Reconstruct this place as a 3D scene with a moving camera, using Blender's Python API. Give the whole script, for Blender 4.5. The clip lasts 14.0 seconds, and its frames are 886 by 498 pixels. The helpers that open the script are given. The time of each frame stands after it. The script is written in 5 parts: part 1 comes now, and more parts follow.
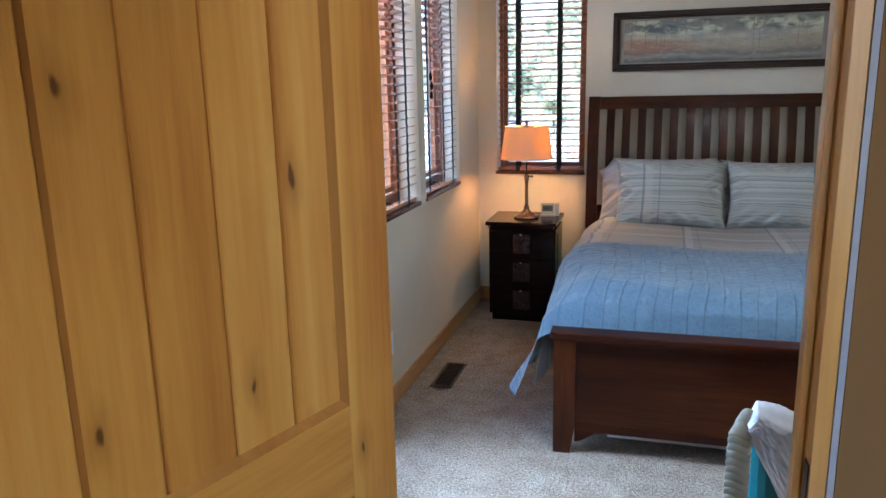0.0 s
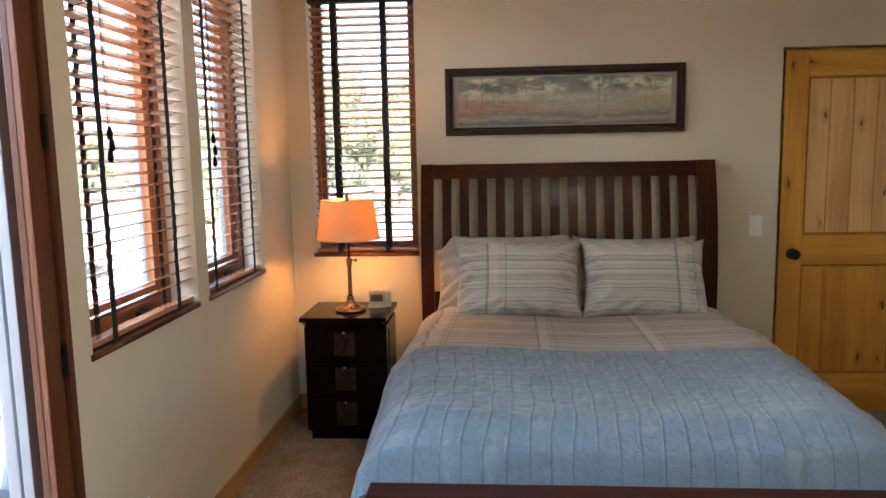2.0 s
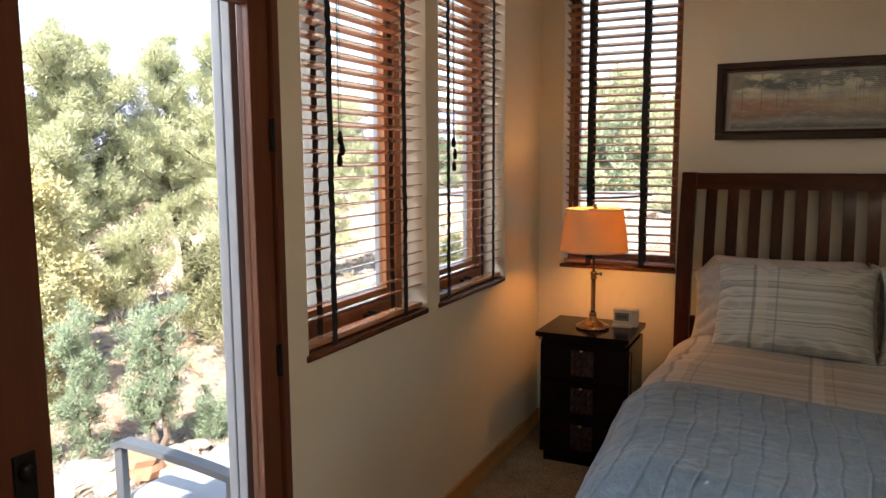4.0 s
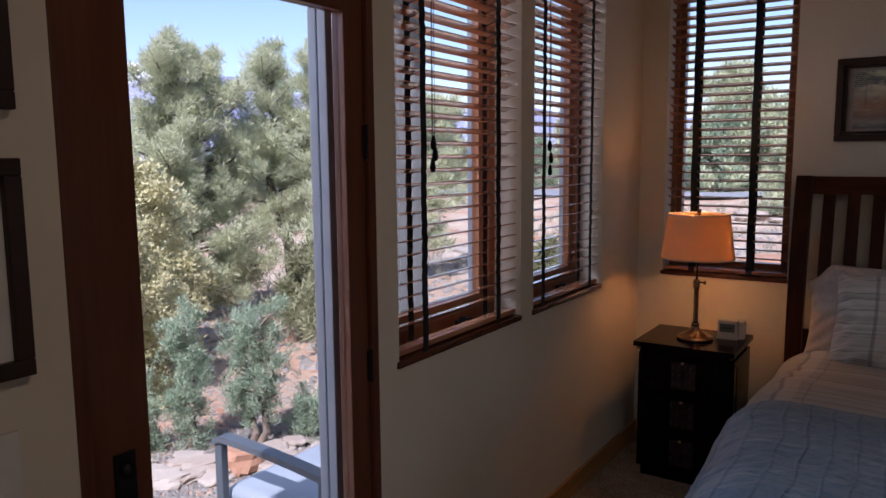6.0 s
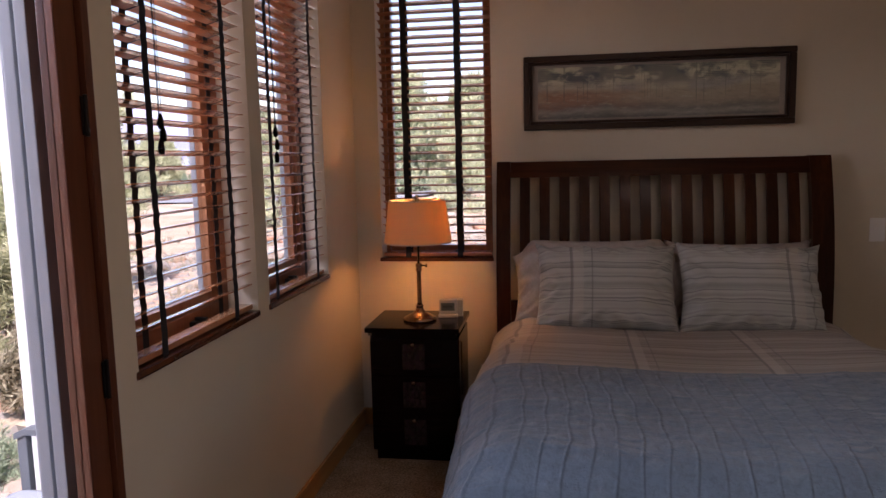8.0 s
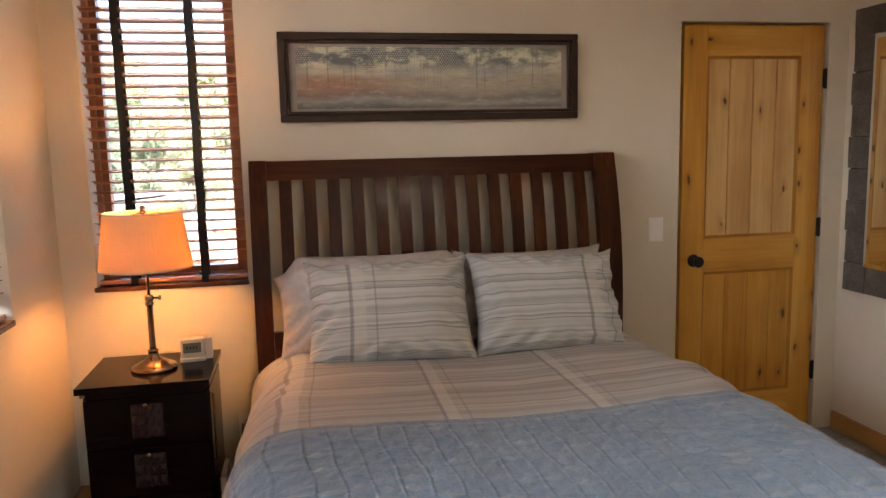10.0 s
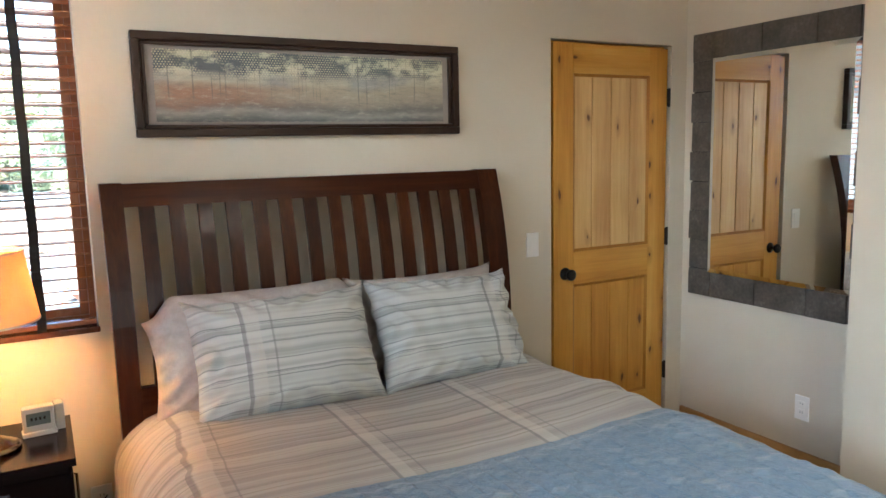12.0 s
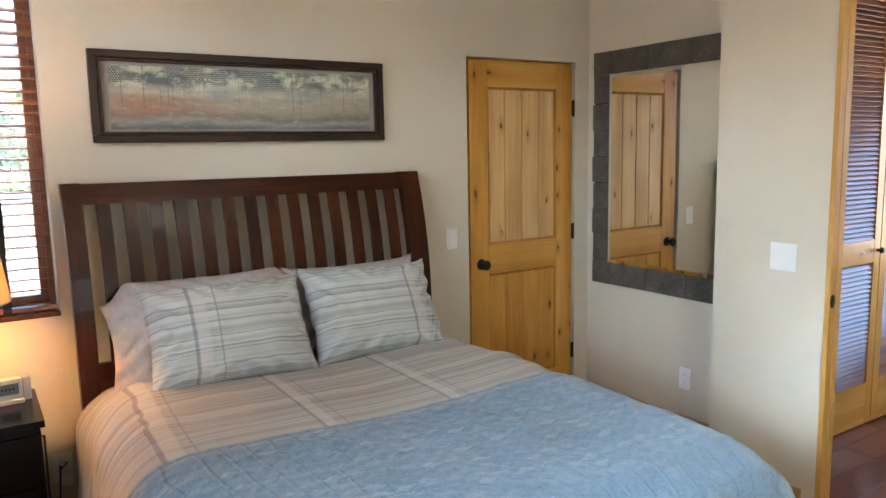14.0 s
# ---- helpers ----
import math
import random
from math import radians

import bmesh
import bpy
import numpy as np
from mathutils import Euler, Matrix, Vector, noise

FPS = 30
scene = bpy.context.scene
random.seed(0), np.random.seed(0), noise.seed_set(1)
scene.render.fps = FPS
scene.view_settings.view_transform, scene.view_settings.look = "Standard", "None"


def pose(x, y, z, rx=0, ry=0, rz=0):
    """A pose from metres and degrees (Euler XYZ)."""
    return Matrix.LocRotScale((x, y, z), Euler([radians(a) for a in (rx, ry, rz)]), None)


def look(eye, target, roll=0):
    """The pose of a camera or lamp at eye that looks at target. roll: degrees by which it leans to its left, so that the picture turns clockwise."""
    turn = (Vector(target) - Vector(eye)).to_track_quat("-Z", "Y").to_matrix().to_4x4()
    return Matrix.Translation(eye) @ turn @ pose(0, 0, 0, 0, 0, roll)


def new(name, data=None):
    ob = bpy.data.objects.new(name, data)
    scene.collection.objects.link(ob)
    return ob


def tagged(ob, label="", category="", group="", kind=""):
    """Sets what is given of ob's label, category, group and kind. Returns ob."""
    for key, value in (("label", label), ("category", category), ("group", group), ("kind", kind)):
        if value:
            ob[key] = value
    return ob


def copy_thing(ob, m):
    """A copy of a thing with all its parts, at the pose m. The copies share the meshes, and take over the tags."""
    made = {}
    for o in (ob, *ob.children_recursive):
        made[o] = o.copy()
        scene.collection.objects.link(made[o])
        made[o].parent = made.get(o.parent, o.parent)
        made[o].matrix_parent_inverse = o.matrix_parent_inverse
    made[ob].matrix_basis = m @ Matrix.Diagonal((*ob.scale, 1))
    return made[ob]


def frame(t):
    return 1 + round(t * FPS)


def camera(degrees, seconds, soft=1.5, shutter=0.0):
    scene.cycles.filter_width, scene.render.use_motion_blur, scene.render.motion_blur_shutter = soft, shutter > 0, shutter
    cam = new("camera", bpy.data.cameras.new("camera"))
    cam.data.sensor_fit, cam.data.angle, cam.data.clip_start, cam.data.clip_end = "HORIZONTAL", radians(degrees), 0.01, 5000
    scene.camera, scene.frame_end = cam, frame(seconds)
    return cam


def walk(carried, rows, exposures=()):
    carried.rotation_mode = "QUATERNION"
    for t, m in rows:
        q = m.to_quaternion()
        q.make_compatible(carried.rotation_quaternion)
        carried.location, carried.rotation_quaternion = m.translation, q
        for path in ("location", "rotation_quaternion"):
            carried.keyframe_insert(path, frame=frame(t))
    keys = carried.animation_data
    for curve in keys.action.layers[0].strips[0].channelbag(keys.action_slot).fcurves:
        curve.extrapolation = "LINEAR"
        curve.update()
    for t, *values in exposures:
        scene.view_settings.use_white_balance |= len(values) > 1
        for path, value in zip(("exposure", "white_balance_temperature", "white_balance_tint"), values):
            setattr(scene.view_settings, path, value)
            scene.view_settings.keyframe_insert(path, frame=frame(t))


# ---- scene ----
cam = camera(62.4, 14.0)
PATH = [
    (0, (0.137, 0.059, 1.548), (-0.409, 1.934, 1.113), -1.3),
    (0.5, (0.036, 0.381, 1.556), (-0.222, 2.338, 1.239), -1.4),
    (1, (0.088, 0.596, 1.536), (-0.081, 2.569, 1.25), -1.3),
    (1.5, (0.121, 0.798, 1.521), (-0.011, 2.776, 1.253), -1.3),
    (2, (0.141, 0.967, 1.52), (-0.012, 2.945, 1.26), -1.1),
    (2.5, (0.167, 1.082, 1.514), (-0.088, 3.05, 1.261), -0.9),
    (3, (0.212, 1.162, 1.523), (-0.221, 3.098, 1.27), -0.7),
    (3.5, (0.232, 1.22, 1.531), (-0.433, 3.089, 1.275), -0.4),
    (4, (0.24, 1.245, 1.537), (-0.629, 3.029, 1.289), -0.3),
    (6.5, (0.224, 1.301, 1.554), (-0.877, 2.953, 1.307), -0.5),
    (7, (0.098, 1.31, 1.502), (-0.764, 3.1, 1.27), -0.6),
    (7.5, (0.083, 1.261, 1.505), (-0.503, 3.157, 1.263), -1.4),
    (8, (0.015, 1.287, 1.481), (-0.294, 3.248, 1.236), -1.3),
    (8.5, (-0.018, 1.34, 1.476), (-0.096, 3.323, 1.224), -1.4),
    (9, (-0.018, 1.505, 1.471), (0.048, 3.486, 1.21), -1.4),
    (11.5, (-0.381, 2.341, 1.537), (0.467, 4.132, 1.267), -1.3),
    (12, (-0.473, 2.325, 1.552), (0.48, 4.062, 1.28), -1.3),
    (12.5, (-0.521, 2.154, 1.565), (0.5, 3.853, 1.295), -1.3),
    (13, (-0.572, 2.028, 1.574), (0.483, 3.706, 1.305), -1.3),
    (13.5, (-0.604, 1.952, 1.564), (0.472, 3.617, 1.297), -1.2),
    (14, (-0.597, 1.9, 1.564), (0.48, 3.563, 1.294), -1.1),
]
EXPOSURES = [(0, 3.12, 4700, 5), (0.5, 3.15, 4850, 6), (1.5, 3.2, 5500, 8), (2.2, 3.0, 6200, 11), (3.0, 2.75, 6700, 12), (4.2, 2.1, 6800, 12), (6.3, 1.0, 5600, 26), (7.5, 1.1, 5700, 27), (8.0, 1.6, 6400, 32), (8.5, 2.3, 6900, 36), (9.2, 2.75, 6900, 30), (11.3, 3.70, 5500, 6), (14, 3.82, 5350, 4)]
walk(cam, [(t, look(eye, target, roll)) for t, eye, target, roll in PATH], EXPOSURES)

# ---- world and light ----
world = bpy.data.worlds.new("sky")
scene.world = world
world.use_nodes = True
wn = world.node_tree.nodes
sky = wn.new("ShaderNodeTexSky")
sky.sky_type, sky.sun_disc = "NISHITA", False
SUN_DIR = Vector((0.16, -0.62, 0.77)).normalized()
sky.sun_elevation = math.asin(SUN_DIR.z)
sky.sun_rotation = math.atan2(SUN_DIR.x, SUN_DIR.y)
world.node_tree.links.new(sky.outputs[0], wn["Background"].inputs[0])
wn["Background"].inputs[1].default_value = 0.12

sun = new("sun", bpy.data.lights.new("sun", "SUN"))
sun.data.energy, sun.data.angle, sun.data.color = 5.0, radians(0.5), (1.0, 0.95, 0.87)
sun.matrix_world = look((0, 0, 8), Vector((0, 0, 8)) - SUN_DIR)


def area(name, x, y, z, to, w, h, power, color=(0.86, 0.92, 1.0)):
    ob = new(name, bpy.data.lights.new(name, "AREA"))
    ob.data.shape, ob.data.size, ob.data.size_y, ob.data.energy, ob.data.color = "RECTANGLE", w, h, power, color
    ob.matrix_world = look((x, y, z), to)
    return ob


# Unseen fill lamp behind the camera; no real window is known here.
area("fill_light_entry", 0.9, -1.69, 1.5, (0.9, 3, 1.4), 1.15, 1.35, 0.8, (1.0, 0.91, 0.78))
# Unseen fill lamp in an added wall opening, gives the hall bluish daylight.
area("fill_light_hall", 4.66, 3.2, 1.5, (2.3, 3.2, 1.2), 1.0, 1.3, 0.3, (0.6, 0.75, 1.0))
# Added lamps above the view that strengthen skylight through the glazed door.
area("sky_fill_door", -2.6, 2.45, 2.72, (0.7, 2.6, 0.4), 1.8, 0.9, 16, (0.80, 0.90, 1.0))
area("sky_fill_patio", -6.5, 2.2, 3.4, (1.2, 3.1, 0.9), 2.6, 0.9, 62, (0.86, 0.93, 1.0))
area("ceiling_lamp_light", 0.75, 2.0, 2.70, (0.75, 2.0, 0), 0.34, 0.34, 3.1, (1.0, 0.86, 0.66))

bulb = new("bulb_light", bpy.data.lights.new("bulb_light", "POINT"))
bulb.data.energy, bulb.data.color, bulb.data.shadow_soft_size = 2.8, (1.0, 0.42, 0.11), 0.034
bulb.location = (-0.67, 4.86, 1.17)


# ---- building helpers ----
def part(name, bm, material, parent=None, label="", kind="", smooth=False):
    me = bpy.data.meshes.new(name)
    bm.normal_update()
    bm.to_mesh(me)
    bm.free()
    me.materials.append(material)
    if smooth:
        me.shade_smooth()
    ob = new(name, me)
    ob.parent = parent
    return tagged(ob, label=label, kind=kind)


def thing(name, label, category, place=(0, 0, 0), rz=0, group=""):
    ob = new(name)
    ob.empty_display_size = 0.1
    ob.matrix_world = pose(*place, 0, 0, rz)
    return tagged(ob, label, category, group)


def box(bm, x0, x1, y0, y1, z0, z1, bevel=0.0):
    got = bmesh.ops.create_cube(bm, size=1.0, matrix=Matrix.LocRotScale(((x0 + x1) / 2, (y0 + y1) / 2, (z0 + z1) / 2), None, (abs(x1 - x0), abs(y1 - y0), abs(z1 - z0))))
    if bevel:
        edges = list({e for v in got["verts"] for e in v.link_edges})
        bmesh.ops.bevel(bm, geom=edges, offset=bevel, segments=2, affect="EDGES", profile=0.6)
    return bm


def boxes(rows, bevel=0.0):
    bm = bmesh.new()
    for r in rows:
        box(bm, *r, bevel=bevel)
    return bm


def lathe(bm, profile, steps=32, centre=(0, 0, 0)):
    """Turns (radius, height) pairs round the upright line through centre."""
    rings = []
    for r, z in profile:
        rings.append([bm.verts.new((centre[0] + r * math.cos(a), centre[1] + r * math.sin(a), centre[2] + z)) for a in [2 * math.pi * k / steps for k in range(steps)]])
    for a, b in zip(rings, rings[1:]):
        for k in range(steps):
            bm.faces.new((a[k], a[(k + 1) % steps], b[(k + 1) % steps], b[k]))
    for ring, flip in ((rings[0], True), (rings[-1], False)):
        if profile[0] == profile[-1]:
            break
        if profile[0 if flip else -1][0] > 1e-4:
            bm.faces.new(ring[::-1] if flip else ring)
    return bm


def tube(bm, points, radius, sides=8):
    """A round bar through points; radius is one number or one for each point."""
    pts = [Vector(p) for p in points]
    radii = radius if isinstance(radius, (list, tuple)) else [radius] * len(pts)
    rings = []
    for i, p in enumerate(pts):
        d = (pts[min(i + 1, len(pts) - 1)] - pts[max(i - 1, 0)]).normalized()
        side = d.orthogonal().normalized() if i == 0 else (side - d * side.dot(d)).normalized()
        up = d.cross(side)
        rings.append([bm.verts.new(p + (side * math.cos(a) + up * math.sin(a)) * radii[i]) for a in [2 * math.pi * k / sides for k in range(sides)]])
    for a, b in zip(rings, rings[1:]):
        for k in range(sides):
            bm.faces.new((a[k], a[(k + 1) % sides], b[(k + 1) % sides], b[k]))
    bm.faces.new(rings[0][::-1])
    bm.faces.new(rings[-1])
    return bm


def sheet(bm, nu, nv, f, close=False):
    """A grid of quads through f(u, v), with u and v from 0 to 1."""
    grid = [[bm.verts.new(f(i / nu, j / nv)) for j in range(nv + 1)] for i in range(nu + 1)]
    for i in range(nu):
        for j in range(nv):
            bm.faces.new((grid[i][j], grid[i + 1][j], grid[i + 1][j + 1], grid[i][j + 1]))
    return bm


def smooth01(x):
    x = min(1.0, max(0.0, x))
    return x * x * (3 - 2 * x)


# ---- materials ----
class Nodes:
    def __init__(self, name, rough=0.6, metal=0.0, **more):
        self.mat = bpy.data.materials.new(name)
        self.mat.use_nodes = True
        self.t = self.mat.node_tree
        self.b = self.t.nodes["Principled BSDF"]
        self.b.inputs["Roughness"].default_value = rough
        self.b.inputs["Metallic"].default_value = metal
        for key, value in more.items():
            self.b.inputs[key].default_value = value

    def node(self, kind, values=None, **attrs):
        n = self.t.nodes.new("ShaderNode" + kind)
        for k, v in attrs.items():
            setattr(n, k, v)
        for k, v in (values or {}).items():
            if isinstance(v, bpy.types.NodeSocket):
                self.t.links.new(v, n.inputs[k])
            else:
                n.inputs[k].default_value = v
        return n

    def coords(self, scale=(1, 1, 1), offset=(0, 0, 0), per_object=False):
        c = self.node("TexCoord").outputs["Object"]
        if per_object:
            r = self.node("ObjectInfo").outputs["Random"]
            c = self.node("VectorMath", {0: c, 1: self.math("MULTIPLY", r, 37.0)}, operation="ADD").outputs[0]
        return self.node("Mapping", {"Vector": c, "Scale": scale, "Location": offset}).outputs[0]

    def noise(self, vector, scale, detail=3, rough=0.55, warp=0.0):
        return self.node("TexNoise", {"Vector": vector, "Scale": scale, "Detail": detail, "Roughness": rough, "Distortion": warp}).outputs[0]

    def ramp(self, factor, stops):
        n = self.node("ValToRGB", {0: factor})
        while len(n.color_ramp.elements) < len(stops):
            n.color_ramp.elements.new(0.5)
        for e, (at, c) in zip(n.color_ramp.elements, stops):
            e.position, e.color = at, (*c, 1) if len(c) == 3 else c
        return n.outputs[0]

    def math(self, op, a, b=0.0, c=0.0, clamp=False):
        return self.node("Math", {0: a, 1: b, 2: c}, operation=op, use_clamp=clamp).outputs[0]

    def mix(self, f, a, b, blend="MIX"):
        n = self.node("Mix", data_type="RGBA", blend_type=blend)
        for i, v in ((0, f), (6, a), (7, b)):
            if isinstance(v, bpy.types.NodeSocket):
                self.t.links.new(v, n.inputs[i])
            elif i == 0:
                n.inputs[i].default_value = v
            else:
                n.inputs[i].default_value = (*v, 1)
        return n.outputs[2]

    def grey(self, v):
        return (v, v, v)

    def color(self, socket):
        self.t.links.new(socket, self.b.inputs["Base Color"])

    def roughness(self, socket):
        self.t.links.new(socket, self.b.inputs["Roughness"])

    def bump(self, height, strength=0.3, distance=0.002):
        n = self.node("Bump", {"Height": height, "Strength": strength, "Distance": distance})
        self.t.links.new(n.outputs[0], self.b.inputs["Normal"])
        return self.mat


def plain(name, color, rough=0.6, metal=0.0, vary=0.12, scale=12, bump=0.15, **more):
    m = Nodes(name, rough, metal, **more)
    c = m.coords()
    big = m.noise(c, scale, 4)
    fine = m.noise(c, scale * 14, 3)
    lo, hi = [v * (1 - vary) for v in color], [min(1, v * (1 + vary)) for v in color]
    m.color(m.ramp(m.math("ADD", m.math("MULTIPLY", big, 0.7), m.math("MULTIPLY", fine, 0.3)), [(0.3, lo), (0.7, hi)]))
    return m.bump(fine, bump, 0.001)


def wood(name, dark, mid, light, rough=0.45, axis=2, knots=0.0, grain=1.0, coat=0.0):
    m = Nodes(name, rough, **{"Coat Weight": coat, "Coat Roughness": 0.18, "Specular IOR Level": 0.25 if coat > 0.1 else 0.14})
    along, across = 0.5 * grain, 9.0 * grain
    s = [across] * 3
    s[axis] = along
    v = m.coords(tuple(s), per_object=True)
    broad = m.noise(v, 1.0, 3, warp=0.6)
    fine = m.noise(v, 9.0, 4, 0.6)
    tone = m.noise(m.coords((1.2, 1.2, 1.2), per_object=True), 1.5, 2)
    f = m.math("ADD", m.math("ADD", m.math("MULTIPLY", broad, 0.5), m.math("MULTIPLY", fine, 0.22)), m.math("MULTIPLY", tone, 0.28))
    col = m.ramp(f, [(0.34, dark), (0.5, mid), (0.64, light)])
    if knots:
        ks = [11.0] * 3
        ks[axis] = 4.8
        kv = m.coords(tuple(ks), per_object=True)
        wob = m.node("TexNoise", {"Vector": kv, "Scale": 2.5}).outputs[1]
        kv = m.node("VectorMath", {0: kv, 1: m.node("VectorMath", {0: wob, 1: (0.25, 0.25, 0.25)}, operation="MULTIPLY").outputs[0]}, operation="ADD").outputs[0]
        ksep = m.node("SeparateXYZ", {0: kv}).outputs
        flat = m.node("CombineXYZ", {0: m.math("ADD", ksep[(axis + 1) % 3], ksep[(axis + 2) % 3]), 1: ksep[axis]})
        vo = m.node("TexVoronoi", {"Vector": flat.outputs[0], "Scale": 1.0, "Randomness": 1.0}, voronoi_dimensions="2D")
        dist = vo.outputs["Distance"]
        pick = m.math("GREATER_THAN", m.node("SeparateColor", {0: vo.outputs["Color"]}).outputs[0], 1 - knots)
        halo = m.math("MULTIPLY", m.ramp(dist, [(0.04, (1, 1, 1)), (0.30, (0, 0, 0))]), pick)
        size = m.math("MULTIPLY", m.node("SeparateColor", {0: vo.outputs["Color"]}).outputs[1], 0.06)
        core = m.math("MULTIPLY", m.ramp(m.math("ADD", dist, size), [(0.08, (1, 1, 1)), (0.125, (0, 0, 0))]), pick)
        col = m.mix(m.math("MULTIPLY", halo, 0.5), col, tuple(c * 0.55 for c in dark))
        col = m.mix(m.math("MULTIPLY", core, 0.85), col, (0.07, 0.026, 0.010))
    m.color(col)
    return m.bump(fine, 0.12, 0.001)


def wall_paint(name, color):
    m = Nodes(name, 0.85)
    c = m.coords()
    big = m.noise(c, 1.3, 3)
    m.color(m.ramp(big, [(0.3, tuple(v * 0.95 for v in color)), (0.7, tuple(min(1, v * 1.04) for v in color))]))
    lumps = m.noise(c, 34, 4, 0.6)
    return m.bump(lumps, 0.22, 0.004)


WALL = wall_paint("tan_wall_paint", (0.61, 0.538, 0.412))
# Brown tone holds the shade of the unlit entry walls in its colour.
HALLWALL_SHADED = wall_paint("shaded_hall_wall_paint", (0.20, 0.108, 0.028))
CEIL = wall_paint("ceiling_paint", (0.72, 0.67, 0.58))
PINE_Z = wood("knotty_alder", (0.38, 0.155, 0.020), (0.56, 0.275, 0.042), (0.66, 0.37, 0.075), 0.34, 2, knots=0.24, coat=0.15)
PINE_X = wood("knotty_alder_rail", (0.38, 0.155, 0.020), (0.56, 0.275, 0.042), (0.66, 0.37, 0.075), 0.34, 0, knots=0.22, coat=0.15)
JAMB = wood("alder_jamb", (0.42, 0.20, 0.038), (0.57, 0.32, 0.070), (0.68, 0.42, 0.12), 0.38, 2, coat=0.15)
PINE_Y = wood("alder_trim", (0.30, 0.14, 0.04), (0.42, 0.22, 0.07), (0.50, 0.29, 0.11), 0.4, 1, knots=0.0, coat=0.15)
PLANK = wood("knotty_alder_plank", (0.44, 0.23, 0.065), (0.62, 0.38, 0.135), (0.72, 0.49, 0.21), 0.36, 2, knots=0.30, coat=0.15)
# Darker alder: shade of recessed panel backs and mouldings is in the colour.
GROOVE_SHADED = wood("alder_groove_shaded", (0.30, 0.12, 0.018), (0.38, 0.17, 0.028), (0.45, 0.22, 0.04), 0.5, 2)
CHERRY = wood("dark_cherry", (0.014, 0.0032, 0.0010), (0.040, 0.0095, 0.0024), (0.088, 0.024, 0.006), 0.34, 2, coat=0.06)
CHERRY_X = wood("dark_cherry_rail", (0.012, 0.0026, 0.0010), (0.034, 0.0078, 0.0022), (0.074, 0.019, 0.005), 0.34, 0, coat=0.06)
ESPRESSO = wood("espresso_wood", (0.003, 0.0015, 0.0015), (0.005, 0.002, 0.002), (0.008, 0.003, 0.003), 0.16, 0)
ESPRESSO.node_tree.nodes["Principled BSDF"].inputs["Specular IOR Level"].default_value = 0.13
SILL = wood("stained_sill_wood", (0.06, 0.017, 0.008), (0.10, 0.030, 0.013), (0.15, 0.05, 0.022), 0.25, 1, coat=0.5)
LOUVRE = wood("louvre_wood", (0.10, 0.030, 0.012), (0.19, 0.062, 0.022), (0.26, 0.10, 0.038), 0.34, 0, coat=0.15)
# Base darkened because the door stands backlit; that shade is in the colour.
FRAMEWOOD_BACKLIT = wood("door_frame_wood_backlit", (0.075, 0.022, 0.010), (0.115, 0.036, 0.016), (0.155, 0.055, 0.025), 0.35, 2, coat=0.25)
WINWOOD = wood("casement_wood", (0.20, 0.070, 0.028), (0.29, 0.11, 0.044), (0.37, 0.16, 0.068), 0.35, 2, coat=0.25)
BLACK = plain("black_metal", (0.014, 0.012, 0.011), 0.35, 0.6, bump=0.05)
TAPE = plain("black_tape", (0.010, 0.010, 0.012), 0.85)
WHITE = plain("white_plastic", (0.78, 0.76, 0.72), 0.4, vary=0.03, bump=0.03)
GREYPAINT = plain("grey_exterior_paint", (0.33, 0.35, 0.37), 0.5, vary=0.08)


# ---- room shell ----
XL, XR, YN, YS, H = -1.07, 2.585, 5.17, 1.29, 2.75
XP, YP = 2.28, 4.03
T = 0.19


def shell(name, rows, material=WALL, label=""):
    return part(name, boxes(rows), material, None, label, kind="structure")


shell("wall_west", [
    (XL - T, XL, YS - 3.04, 2.005, 0, H), (XL - T, XL, 2.005, 2.905, 2.10, H), (XL - T, XL, 2.905, 3.005, 0, H),
    (XL - T, XL, 3.005, 3.79, 0, 0.925), (XL - T, XL, 3.005, 3.79, 2.45, H), (XL - T, XL, 3.79, 3.90, 0, H),
    (XL - T, XL, 3.90, 4.63, 0, 0.925), (XL - T, XL, 3.90, 4.63, 2.45, H), (XL - T, XL, 4.63, YN + T, 0, H)], label="tan plastered outer wall with two windows and a glazed door")
shell("wall_north", [
    (XL, -0.935, YN, YN + T, 0, H), (-0.935, -0.325, YN, YN + T, 0, 0.93), (-0.935, -0.325, YN, YN + T, 2.45, H), (-0.325, 1.69, YN, YN + T, 0, H),
    (1.69, 2.475, YN, YN + T, 2.055, H), (2.475, XR + T, YN, YN + T, 0, H), (1.69, 2.475, YN + T - 0.02, YN + T, 0, 2.055)], label="tan plastered wall behind the bed")
shell("wall_east", [(XR, XR + T, YP, YN, 0, H), (XP, XR + T, YP - 0.12, YP, 0, H), (XP, XP + 0.07, 3.50, YP - 0.12, 0, H), (XP, XP + 0.07, 2.68, 3.50, 2.42, H), (XP, XP + 0.12, YS, 2.68, 0, H)],
      label="tan plastered wall with a recess for the mirror and a doorway")
shell("wall_south", [(XL, -0.422, YS - 0.10, YS, 0, H), (-0.422, 0.411, YS - 0.10, YS, 2.062, H), (0.411, XP + 0.12, YS - 0.10, YS, 0, H)])
# South opening is invented so that the entry fill lamp has a place.
shell("wall_entry", [(XL, 1.6, -1.75, -1.63, 0, 0.8), (XL, 0.3, -1.75, -1.63, 0.8, H), (1.5, 1.6, -1.75, -1.63, 0.8, H), (0.3, 1.5, -1.75, -1.63, 2.2, H), (1.6, 1.72, -1.75, YS - 0.10, 0, H)], HALLWALL_SHADED)
